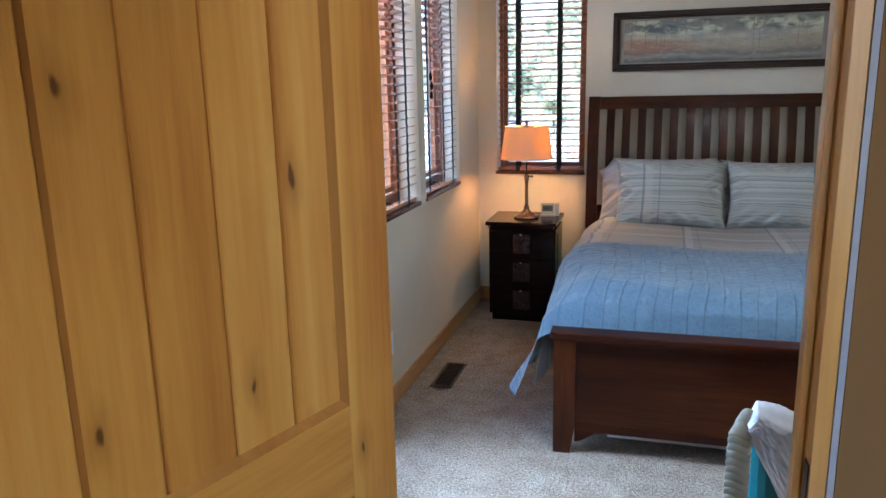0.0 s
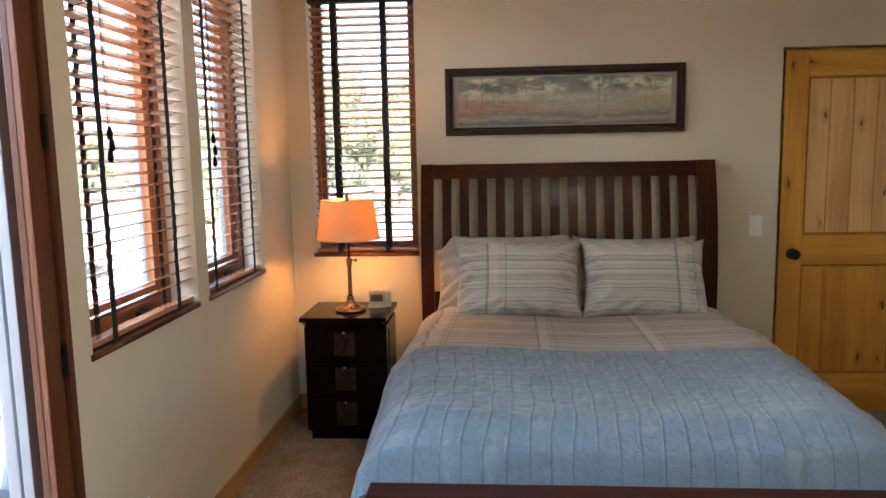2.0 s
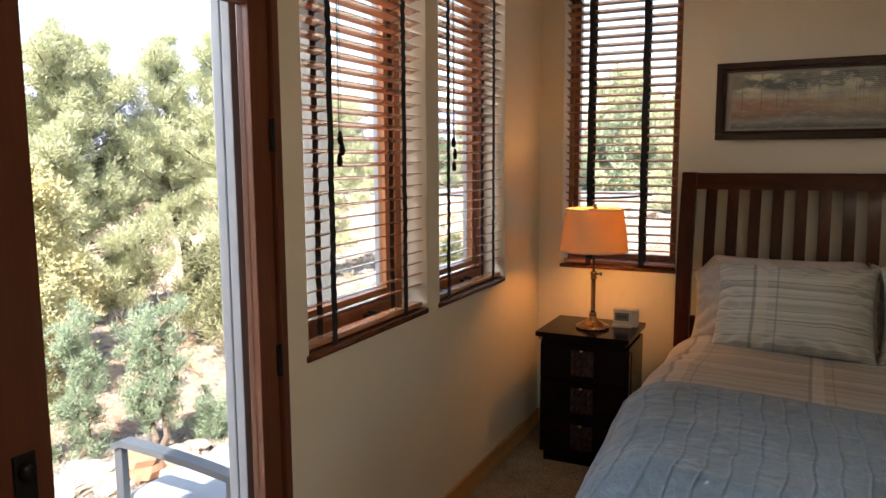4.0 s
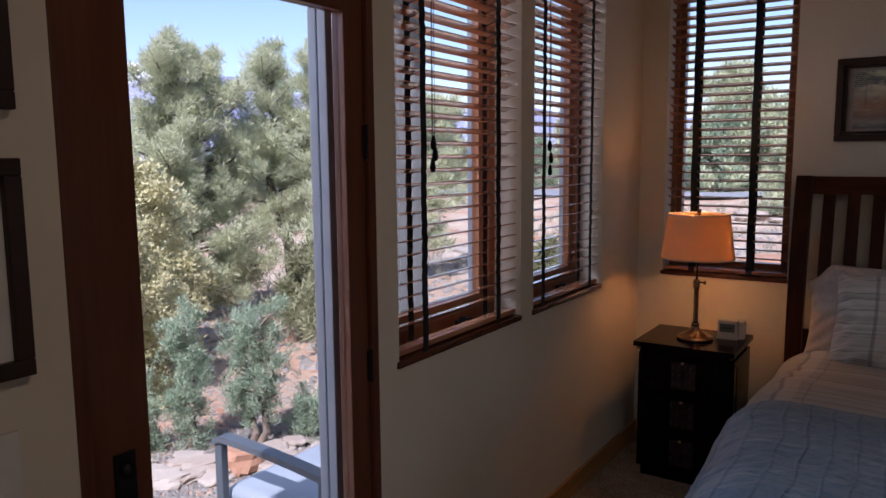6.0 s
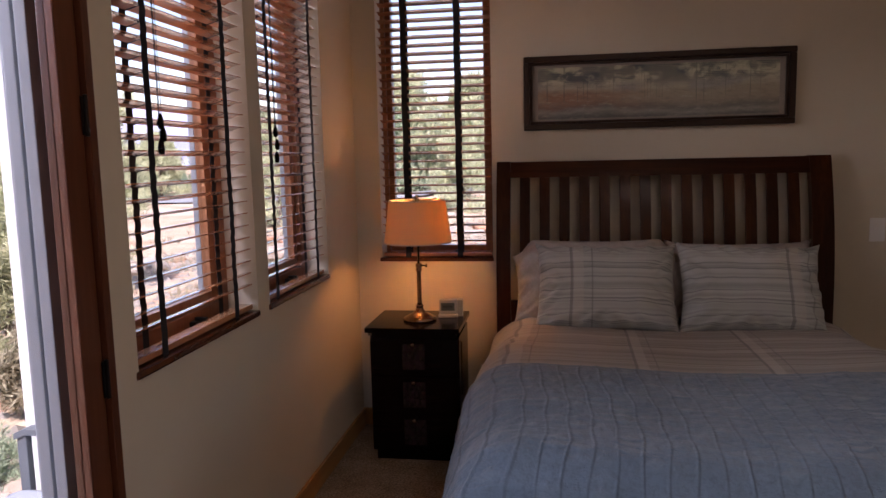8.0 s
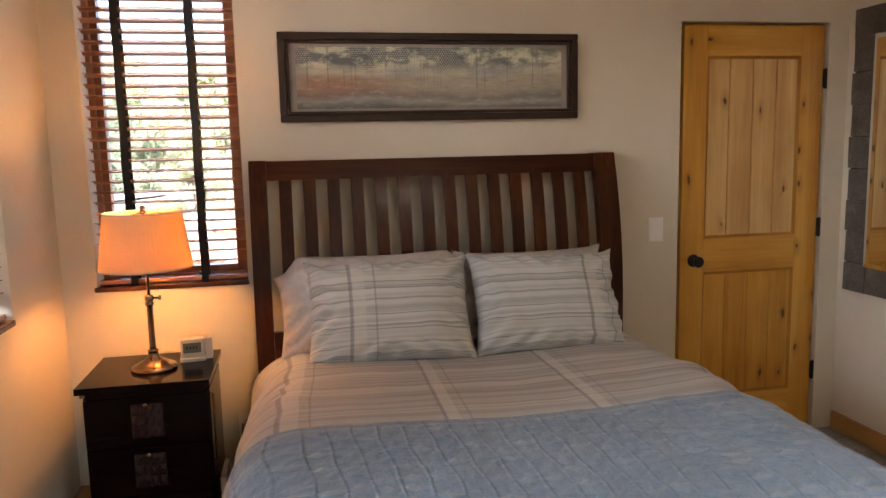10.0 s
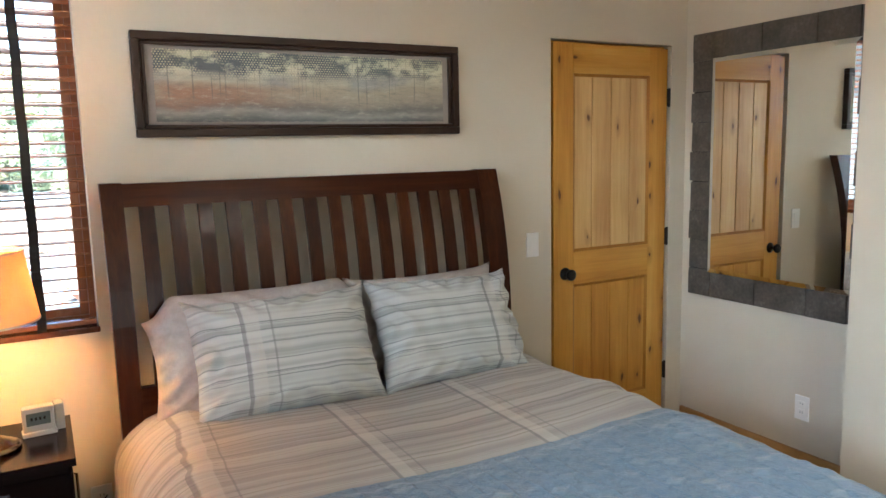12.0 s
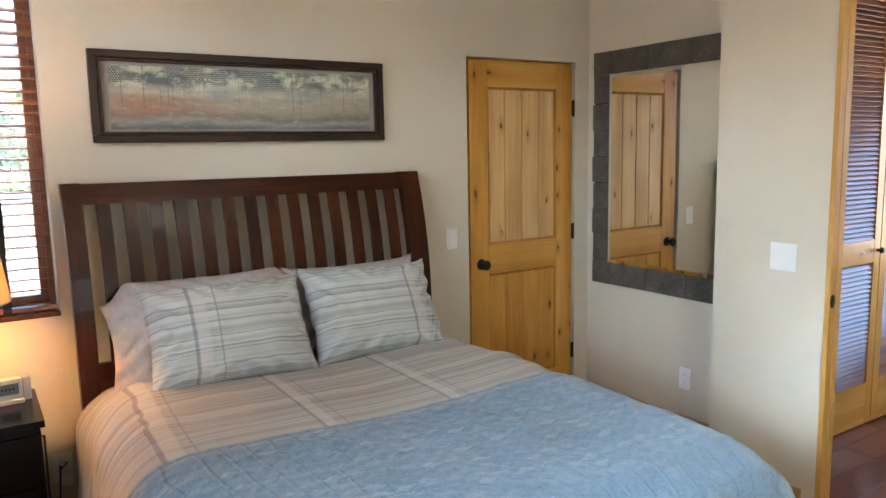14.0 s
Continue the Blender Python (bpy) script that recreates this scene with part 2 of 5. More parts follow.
# Thin darkened sheet over the tan wall's entry face, in place of shade.
shell("wall_entry_shade", [(0.42, 1.6, YS - 0.104, YS - 0.1005, 0, H)], HALLWALL_SHADED)
# The far opening is added only to hold the hall fill lamp.
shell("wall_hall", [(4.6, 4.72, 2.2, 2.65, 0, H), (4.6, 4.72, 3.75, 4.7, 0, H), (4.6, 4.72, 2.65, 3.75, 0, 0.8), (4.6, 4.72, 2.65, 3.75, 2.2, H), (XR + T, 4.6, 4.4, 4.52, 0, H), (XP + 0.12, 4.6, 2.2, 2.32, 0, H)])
shell("ceiling", [(XL - T, 4.72, -1.75, YN + T, H, H + 0.15)], CEIL, "painted ceiling")


def carpet():
    m = Nodes("beige_carpet", 0.95)
    c = m.coords()
    loops = m.noise(c, 95, 3, 0.7)
    tone = m.noise(c, 9, 3)
    f = m.math("ADD", m.math("MULTIPLY", loops, 0.75), m.math("MULTIPLY", tone, 0.25))
    m.color(m.ramp(f, [(0.36, (0.15, 0.105, 0.07)), (0.5, (0.29, 0.225, 0.165)), (0.62, (0.43, 0.36, 0.28))]))
    return m.bump(loops, 0.9, 0.012)


CARPET = carpet()
bm = bmesh.new()
sheet(bm, 190, 200, lambda u, v: (XL + u * (XP + 0.06 - XL), YS - 0.10 + v * (YN - YS + 0.12), 0.006 * noise.noise(Vector((u * 260, v * 260, 0)))))
part("floor_carpet", bm, CARPET, None, "beige looped carpet", kind="structure", smooth=True)
shell("floor_slab", [(XL - T, 4.72, -1.75, YN + T, -0.2, -0.02)], CARPET)
FLOORWOOD = wood("hall_floor_wood", (0.07, 0.020, 0.010), (0.12, 0.038, 0.018), (0.17, 0.06, 0.028), 0.3, 0, coat=0.3)
hall = tagged(new("floor_hall"), "red-brown plank floor of the hall", kind="structure")
for i in range(13):
    y = 2.32 + i * 0.165
    for j, (x0, x1) in enumerate(((XP + 0.062, 3.2 + 0.3 * math.sin(i * 2.3)), (3.203 + 0.3 * math.sin(i * 2.3), 4.6))):
        part("plank", box(bmesh.new(), x0, x1, y + 0.0015, y + 0.1635, -0.02, 0.003, bevel=0.0015), FLOORWOOD, hall)
part("base_entry", boxes([(XL, 1.6, -1.63, YS - 0.10, -0.02, 0.0)]), FLOORWOOD, None, "wooden floor outside the bedroom door", kind="structure")

for name, r in (("baseboard", (XL, XL + 0.014, 2.906, YN, 0, 0.095)), ("baseboard", (XL + 0.014, 1.66, YN - 0.014, YN, 0, 0.095)), ("baseboard", (XL, XL + 0.014, YS, 2.004, 0, 0.095)),
                ("baseboard", (XR - 0.014, XR, YP, YN - 0.014, 0, 0.095)), ("baseboard", (XP - 0.014, XP, 3.56, YP, 0, 0.095)), ("baseboard", (0.47, XP, YS, YS + 0.014, 0, 0.095))):
    part(name, box(bmesh.new(), *r, bevel=0.003), PINE_Y, None, "honey-coloured wooden baseboard", kind="structure")

bm = bmesh.new()


def ground_z(x, y):
    d = max(0.0, -x - 1.3) if x < -1.3 else 0.0
    far = math.hypot(x, y - 2)
    z = -0.13 - 0.35 * smooth01((d - 3.3) / 5.0) - 0.25 * smooth01((y - 7) / 18)
    z += 0.05 * noise.noise(Vector((x * 0.35, y * 0.35, 0))) * smooth01((far - 4) / 4)
    z += 0.5 * noise.noise(Vector((x * 0.02, y * 0.02, 3))) * smooth01((far - 40) / 60)
    return z


def gx(u):
    s = 2 * u - 1
    return (8 * s + 1990 * s ** 7)


sheet(bm, 220, 220, lambda u, v: (gx(u), 3 + gx(v), min(-0.21 if -1.3 < gx(u) < 4.9 and -2 < 3 + gx(v) < 5.4 else 9, ground_z(gx(u), 3 + gx(v)))))


def soil():
    m = Nodes("red_soil", 0.95)
    c = m.coords()
    a = m.noise(c, 0.5, 4)
    b = m.noise(c, 14, 5, 0.7)
    f = m.math("ADD", m.math("MULTIPLY", a, 0.6), m.math("MULTIPLY", b, 0.4))
    m.color(m.ramp(f, [(0.38, (0.30, 0.145, 0.09)), (0.5, (0.37, 0.275, 0.20)), (0.6, (0.42, 0.355, 0.275))]))
    return m.bump(b, 0.7, 0.05)


part("ground", bm, soil(), None, "reddish dry soil with pale gravel", kind="structure", smooth=True)


# ---- doors ----
CHROME = plain("brushed_nickel", (0.27, 0.21, 0.15), 0.22, 1.0, vary=0.05, bump=0.04)


def mould(bm, x0, x1, z0, z1, ya, yb, w=0.014):
    """A sloping frame of moulding round a panel, from the face ya down to the panel yb."""
    for (ax, az), (bx, bz) in (((x0, z0), (x1, z0)), ((x1, z0), (x1, z1)), ((x1, z1), (x0, z1)), ((x0, z1), (x0, z0))):
        cx, cz = (x0 + x1) / 2, (z0 + z1) / 2
        a, b = Vector((ax, ya, az)), Vector((bx, ya, bz))
        c = Vector((bx + (w if bx < cx else -w), yb, bz + (w if bz < cz else -w)))
        d = Vector((ax + (w if ax < cx else -w), yb, az + (w if az < cz else -w)))
        vs = [bm.verts.new(p) for p in (a, b, c, d)]
        bm.faces.new(vs)
    return bm


def alder_door(name, label, w, h, place, rz, knob_x, kind_structure=True, knob_z=0.913, thick=0.035, planks=None):
    planks = planks or PINE_Z
    door = new(name)
    door.matrix_world = pose(*place, 0, 0, rz)
    tagged(door, label, kind="structure")
    st, m0, m1, top, low = 0.122, 0.852, 1.018, 0.14, 0.22
    part("stile", box(bmesh.new(), 0, st, -thick, 0, 0, h, bevel=0.002), PINE_Z, door)
    part("stile", box(bmesh.new(), w - st, w, -thick, 0, 0, h, bevel=0.002), PINE_Z, door)
    for n, z0, z1 in (("top_rail", h - top, h), ("middle_rail", m0, m1), ("bottom_rail", 0, low)):
        part(n, box(bmesh.new(), st + 0.0005, w - st - 0.0005, -thick, 0, z0, z1, bevel=0.002), PINE_X, door)
    for z0, z1 in ((m1, h - top), (low, m0)):
        n = 4
        pw = (w - 2 * st) / n
        for i in range(n):
            gap = 0.003 if z0 == m1 else 0.0012
            part("plank", box(bmesh.new(), st + i * pw + gap, st + (i + 1) * pw - gap, -thick + 0.009, -0.009, z0 - 0.002, z1 + 0.002, bevel=0.003 if z0 == m1 else 0.001), planks if z0 == m1 else PINE_Z, door)
        part("panel_back", box(bmesh.new(), st, w - st, -thick / 2 - 0.003, -thick / 2 + 0.003, z0, z1), GROOVE_SHADED, door)
        bm = bmesh.new()
        mould(bm, st, w - st, z0, z1, -thick, -thick + 0.009)
        mould(bm, st, w - st, z0, z1, 0.0, -0.009)
        bmesh.ops.recalc_face_normals(bm, faces=bm.faces)
        part("panel_moulding", bm, GROOVE_SHADED, door)
    for side in (-1, 1):
        y = -thick if side < 0 else 0
        bm = lathe(bmesh.new(), [(0.0, 0), (0.031, 0), (0.031, 0.004), (0.024, 0.009), (0.012, 0.012), (0.011, 0.030), (0.020, 0.036), (0.027, 0.046), (0.027, 0.056), (0.018, 0.064), (0.0, 0.066)])
        bm.transform(pose(knob_x, y, knob_z, 90 * (1 if side < 0 else -1), 0, 0))
        part("door_knob", bm, BLACK, door, "round black door knob with a rose", smooth=True)
    return door


def hinge(parent, x, y, z, rz=0):
    bm = bmesh.new()
    box(bm, -0.012, 0.012, -0.004, 0, -0.045, 0.045, bevel=0.001)
    lathe(bm, [(0.0, -0.05), (0.006, -0.048), (0.006, 0.048), (0.0, 0.05)], 12, (0, -0.006, 0))
    ob = part("hinge", bm, BLACK, parent, "black steel hinge")
    ob.matrix_basis = parent.matrix_basis.inverted() @ pose(x, y, z, 0, 0, rz)
    return ob


closet = alder_door("door_closet", "closed knotty alder door with a planked upper panel and black knob", 0.744, 2.03, (1.712, 5.215, 0.008), 0, 0.07, planks=PLANK)
for z in (1.79, 1.06, 0.32):
    hinge(closet, 2.462, 5.176, z)
bm = boxes([(1.692, 1.7095, 5.222, 5.32, 0, 2.053), (2.4585, 2.473, 5.222, 5.32, 0, 2.053), (1.7095, 2.4585, 5.222, 5.32, 2.040, 2.053)])
part("frame_closet", bm, PINE_Z, None, "alder frame of the closed door", kind="structure")

entry = alder_door("door_entry", "open knotty alder door with a planked upper panel", 0.71, 2.03, (-0.304, 1.23, 0.008), -106.9, 0.64)
entry.location = (-0.304, 1.23, 0.008)

bm = boxes([(0.385, 0.409, YS - 0.1, YS - 0.058, 0, 2.05), (0.385, 0.409, YS - 0.052, YS + 0.004, 0, 2.05), (0.392, 0.409, YS - 0.058, YS - 0.052, 0, 2.05)], bevel=0.0015)
part("frame_entry", bm, JAMB, None, "alder jamb of the open door", kind="structure")
part("frame_entry", boxes([(0.372, 0.3845, YS - 0.050, YS - 0.012, 0, 2.04)], bevel=0.002), JAMB, None, "alder door stop", kind="structure")
part("frame_entry", boxes([(-0.42, -0.40, YS - 0.1, YS, 0, 2.05), (-0.40, 0.385, YS - 0.1, YS, 2.04, 2.059)], bevel=0.001), JAMB, None, "alder jamb of the open door", kind="structure")
part("frame_entry", boxes([(0.4095, 0.419, YS - 0.104, YS - 0.1005, 0, 2.06)]), GREYPAINT, None, "pale seal along the jamb", kind="structure")
strike = part("strike_plate", boxes([(0.3825, 0.3848, YS - 0.094, YS - 0.066, 0.90, 0.965)], bevel=0.0008), BLACK, None, "black strike plate on the alder jamb")
tagged(strike, "black strike plate on the alder door jamb", "strike plate")

# doorway to the hall in the east wall
bm = boxes([(XP - 0.006, XP + 0.030, 3.478, 3.4995, 0, 2.42), (XP + 0.036, XP + 0.075, 3.478, 3.4995, 0, 2.42), (XP + 0.030, XP + 0.036, 3.488, 3.4995, 0, 2.42), (XP - 0.006, XP + 0.075, 2.70, 3.478, 2.40, 2.42), (XP - 0.006, XP + 0.13, 2.68, 2.70, 0, 2.42)], bevel=0.0015)
part("frame_hall", bm, JAMB, None, "alder jamb of the hall doorway", kind="structure")
bm = lathe(bmesh.new(), [(0.0, -0.003), (0.014, -0.002), (0.014, 0.002), (0.0, 0.003)], 20)
bm.transform(Matrix.Translation((XP + 0.012, 3.476, 0.925)) @ Matrix.Diagonal((1.0, 1, 2.0, 1)) @ pose(0, 0, 0, 90, 0, 0))
tagged(part("strike_plate", bm, BLACK), "oval black strike plate on the hall door jamb", "strike plate")


def louvre_door(x0, x1, y, rz, knob):
    ob = thing("louvre_door", "honey wood louvred bifold closet door in the hall", "closet door", (x0, y, 0.012), rz, "bifold louvre doors")
    w = x1 - x0
    s = 0.062
    for a, b in ((0, s), (w - s, w)):
        part("stile", box(bmesh.new(), a, b, -0.028, 0, 0, 2.36, bevel=0.002), PINE_Z, ob)
    for n, a, b in (("top_rail", 2.26, 2.36), ("middle_rail", 0.905, 1.03), ("bottom_rail", 0, 0.235)):
        part(n, box(bmesh.new(), s, w - s, -0.028, 0, a, b, bevel=0.002), PINE_X, ob)
    me = None
    for a, b in ((0.24, 0.90), (1.035, 2.255)):
        k = int((b - a) / 0.0245)
        for i in range(k):
            if me is None:
                bm = box(bmesh.new(), s, w - s, -0.019, 0.019, -0.003, 0.003, bevel=0.0015)
                bm.transform(Matrix.Rotation(radians(58), 4, "X"))
                sl = part("slat", bm, LOUVRE, ob)
                me = sl.data
            else:
                sl = new("slat", me)
                sl.parent = ob
            sl.location = (0, -0.014, a + 0.012 + i * (b - a) / k)
    if knob:
        bm = lathe(bmesh.new(), [(0.0, 0), (0.009, 0), (0.008, 0.015), (0.017, 0.022), (0.014, 0.032), (0.0, 0.035)], 20)
        bm.transform(pose(w - s / 2, -0.028, 0.97, 90, 0, 0))
        part("knob", bm, BLACK, ob, "small dark knob", smooth=True)
    return ob


louvre_door(2.88, 3.52, 3.93, 0, True)
louvre_door(3.526, 4.1, 3.93, 0, False)
part("wall_closet", boxes([(XP + 0.07, 2.875, 3.94, 4.04, 0, H), (4.105, 4.6, 3.94, 4.04, 0, H), (2.875, 4.105, 3.94, 4.04, 2.39, H)]), WALL, None, "", kind="structure")

# glazed outer door
GLASS = Nodes("clear_glass", 0.0, **{"Transmission Weight": 1.0, "IOR": 1.05}).mat
DY0, DY1 = 2.005, 2.905


def pane(x, y0, y1, z0, z1, parent, name="pane", along="y"):
    bm = boxes([(x - 0.002, x + 0.002, y0, y1, z0, z1)]) if along == "y" else boxes([(y0, y1, x - 0.002, x + 0.002, z0, z1)])
    ob = part(name, bm, GLASS, parent, "clear glass")
    ob.visible_shadow = False
    return ob


gd = new("door_glazed")
tagged(gd, "stained wood outer door with one tall clear pane", kind="structure")
GX0, GX1 = -1.125, -1.082
PY0, PY1 = 2.165, 2.80
part("stile", box(bmesh.new(), GX0, GX1, DY0 + 0.03, PY0, 0.02, 2.06, bevel=0.003), FRAMEWOOD_BACKLIT, gd)
part("stile", box(bmesh.new(), GX0, GX1, PY1, DY1 - 0.03, 0.02, 2.06, bevel=0.003), FRAMEWOOD_BACKLIT, gd)
part("top_rail", box(bmesh.new(), GX0, GX1, PY0, PY1, 1.94, 2.06, bevel=0.003), FRAMEWOOD_BACKLIT, gd)
part("bottom_rail", box(bmesh.new(), GX0, GX1, PY0, PY1, 0.02, 0.24, bevel=0.003), FRAMEWOOD_BACKLIT, gd)
pane(-1.104, PY0, PY1, 0.24, 1.94, gd)
bm = boxes([(GX1, GX1 + 0.006, PY0 - 0.085, PY0 - 0.038, 0.78, 0.975)], bevel=0.003)
part("lock_plate", bm, BLACK, gd, "tall black lock plate with a lever")
bm = tube(bmesh.new(), [(GX1 + 0.006, PY0 - 0.062, 0.87), (GX1 + 0.05, PY0 - 0.062, 0.87), (GX1 + 0.055, PY0 - 0.09, 0.87), (GX1 + 0.055, PY0 - 0.17, 0.868)], 0.008)
part("lever", bm, BLACK, gd, "black door lever", smooth=True)
bm = lathe(bmesh.new(), [(0, 0), (0.016, 0), (0.014, 0.012), (0, 0.014)], 20)
bm.transform(pose(GX1 + 0.006, PY0 - 0.062, 0.94, 0, 90, 0))
part("thumb_turn", bm, BLACK, gd, smooth=True)
for z in (1.60, 0.965, 0.25):
    hinge(gd, -1.079, DY1 - 0.028, z, 90)
fr = boxes([(-1.16, XL + 0.003, DY0, DY0 + 0.028, 0, 2.09), (-1.16, XL + 0.003, DY1 - 0.028, DY1, 0, 2.09), (-1.16, XL + 0.003, DY0 + 0.028, DY1 - 0.028, 2.062, 2.09)], bevel=0.002)
part("frame_glazed", fr, FRAMEWOOD_BACKLIT, None, "stained wood frame of the outer door", kind="structure")
fr = boxes([(-1.27, -1.165, DY1 - 0.045, DY1, 0, 2.1), (-1.195, -1.165, DY1 - 0.085, DY1 - 0.045, 0, 2.1), (-1.245, -1.215, DY1 - 0.07, DY1 - 0.045, 0, 2.1), (-1.27, -1.165, DY0, DY0 + 0.04, 0, 2.1), (-1.27, -1.165, DY0 + 0.04, DY1 - 0.06, 2.06, 2.1)], bevel=0.003)
part("frame_outer", fr, GREYPAINT, None, "grey painted outer door frame with grooves", kind="structure")
part("sill_door", boxes([(-1.3, XL, DY0, DY1, -0.02, 0.018)], bevel=0.003), GREYPAINT, None, "", kind="structure")
bm = boxes([(-1.275, -1.262, 2.906, 3.0, 0, 2.2), (-1.275, -1.262, 1.90, 2.004, 0, 2.2)])
part("trim_outer", bm, GREYPAINT, None, "grey painted outer trim", kind="structure")


# ---- windows and blinds ----
def window(name, m, w, z0, z1, f=0.045, s=0.042):
    """Frame, sash and pane in a recess: local x along the wall from 0 to w, local y outward from the inner wall face."""
    win = new(name)
    win.matrix_world = m
    tagged(win, "stained wood casement window in a plastered recess", kind="structure")
    a, b = 0.115, 0.175
    bm = boxes([(0.0, f, a, b, z0, z1), (w - f, w, a, b, z0, z1), (f, w - f, a, b, z0, z0 + f), (f, w - f, a, b, z1 - f, z1)], bevel=0.002)
    part("window_frame", bm, WINWOOD, win)
    bm = boxes([(f, f + s, a + 0.02, b - 0.008, z0 + f, z1 - f), (w - f - s, w - f, a + 0.02, b - 0.008, z0 + f, z1 - f), (f + s, w - f - s, a + 0.02, b - 0.008, z0 + f, z0 + f + s), (f + s, w - f - s, a + 0.02, b - 0.008, z1 - f - s, z1 - f)], bevel=0.003)
    part("sash", bm, WINWOOD, win)
    bm = boxes([(f * 0.4, f + s, b - 0.008, b + 0.012, z0 + 0.01, z1), (w - f - s, w - f * 0.4, b - 0.008, b + 0.012, z0 + 0.01, z1), (f + s, w - f - s, b - 0.008, b + 0.012, z0 + 0.01, z0 + f + s)], bevel=0.002)
    part("outer_trim", bm, GREYPAINT, win, "grey painted outside trim")
    p = part("pane", boxes([(f + s, w - f - s, 0.148, 0.152, z0 + f + s, z1 - f - s)]), GLASS, win, "clear glass")
    p.visible_shadow = False
    bm = box(bmesh.new(), -0.012, w + 0.004, -0.007, a, z0 - 0.022, z0, bevel=0.006)
    part("window_sill", bm, SILL, win, "glossy dark stained sill")
    bm = bmesh.new()
    box(bm, w * 0.62, w * 0.62 + 0.09, a - 0.022, a - 0.0005, z0 + 0.0005, z0 + 0.02, bevel=0.003)
    box(bm, w * 0.62 + 0.02, w * 0.62 + 0.035, a - 0.05, a - 0.01, z0 + 0.02, z0 + 0.032, bevel=0.002)
    part("crank", bm, BLACK, win, "folding window crank")
    return win


def blind(name, m, w, z0, z1, tapes, cords):
    bl = new(name)
    bl.matrix_world = m
    tagged(bl, "open wooden venetian blind with black cloth tapes", "window blind", "wooden venetian blinds")
    part("headrail", box(bmesh.new(), 0.004, w - 0.004, 0.006, 0.075, z1 - 0.075, z1 - 0.001, bevel=0.002), TAPE, bl, "black valance")
    pitch = 0.0435
    n = int((z1 - 0.085 - z0 - 0.05) / pitch)
    zb = z1 - 0.085 - n * pitch
    me = None
    for i in range(n):
        if me is None:
            bm = sheet(bmesh.new(), 1, 6, lambda u, v: (0.006 + u * (w - 0.012), (v - 0.5) * 0.050, 0.0028 - 0.010 * (v - 0.5) ** 2 * 4 * 0.35))
            g = bmesh.ops.extrude_face_region(bm, geom=bm.faces[:])
            bmesh.ops.translate(bm, vec=(0, 0, -0.003), verts=[e for e in g["geom"] if isinstance(e, bmesh.types.BMVert)])
            bmesh.ops.recalc_face_normals(bm, faces=bm.faces)
            sl = part("slat", bm, SLAT_MAT, bl)
            me = sl.data
        else:
            sl = new("slat", me)
            sl.parent = bl
        sl.matrix_basis = pose(0, 0.042, zb + (i + 0.5) * pitch, -13 + 1.2 * math.sin(i * 2.1), 0, 0.12 * math.sin(i * 1.3))
    part("bottom_rail", box(bmesh.new(), 0.006, w - 0.006, 0.018, 0.066, z0 + 0.006, z0 + 0.024, bevel=0.003), SLAT_MAT, bl)
    for t in tapes:
        for y, end in ((0.0135, -0.004), (0.0715, 0.02)):
            bm = bmesh.new()
            sheet(bm, 2, 60, lambda u, v: (t + (u - 0.5) * 0.030 + 0.0015 * math.sin(v * 31), y + 0.0018 * math.sin(v * n * 2 * math.pi), z0 + end + v * (z1 - 0.075 - z0 - end)))
            g = bmesh.ops.extrude_face_region(bm, geom=bm.faces[:])
            bmesh.ops.translate(bm, vec=(0, 0.0012, 0), verts=[e for e in g["geom"] if isinstance(e, bmesh.types.BMVert)])
            part("cloth_tape", bm, TAPE, bl, "black cloth ladder tape")
        bm = bmesh.new()
        for i in range(n):
            z = zb + (i + 0.5) * pitch
            tube(bm, [(t + 0.008, 0.015, z + 0.004), (t + 0.008, 0.070, z - 0.012)], 0.0016, 4)
        part("ladder_cord", bm, TAPE, bl, "black cords crossing between the tapes", kind="stuff")
    for k, (x, z) in enumerate(cords):
        part("lift_cord", tube(bmesh.new(), [(x, 0.008, z1 - 0.07), (x + 0.002, 0.007, (z + z1) / 2), (x, 0.006, z + 0.02)], 0.0011, 5), TAPE, bl)
        part("tassel", lathe(bmesh.new(), [(0.0, 0.024), (0.004, 0.022), (0.008, 0.010), (0.010, -0.004), (0.008, -0.018), (0.0, -0.021)], 14, (x, 0.004, z)), ESPRESSO, bl, "dark wooden acorn tassel", smooth=True)
    return bl


west = lambda y0, yoff=0.0: Matrix.Translation((XL, y0, 0)) @ Matrix.Rotation(radians(90), 4, "Z")
SLAT_MAT = wood("blind_slat_wood", (0.30, 0.11, 0.048), (0.44, 0.18, 0.082), (0.54, 0.255, 0.13), 0.22, 0, coat=1.0)
SLAT_MAT.node_tree.nodes["Principled BSDF"].inputs["Coat IOR"].default_value = 1.6
window("window_1", west(3.005), 0.785, 0.945, 2.45)
window("window_2", west(3.90), 0.73, 0.945, 2.45)
north = Matrix.Translation((-0.935, YN, 0))
window("window_3", north, 0.61, 0.95, 2.45, 0.022, 0.030)
blind("blind", west(3.005), 0.785, 0.945, 2.45, (0.16, 0.635), ((0.20, 1.60), (0.21, 1.565), (0.195, 1.53)))
blind("blind", west(3.90), 0.73, 0.945, 2.45, (0.12, 0.62), ((0.15, 1.60), (0.163, 1.55), (0.155, 1.50)))
blind("blind", north, 0.61, 0.95, 2.45, (0.145, 0.43), ())


# ---- bed ----
BC = 0.515
bed = thing("bed", "dark cherry slatted sleigh bed with a low panelled footboard", "bed", (0, 0, 0))


def lean(z):
    return 5.0 + 0.112 * max(0.0, (z - 0.78) / 0.68) ** 2.0


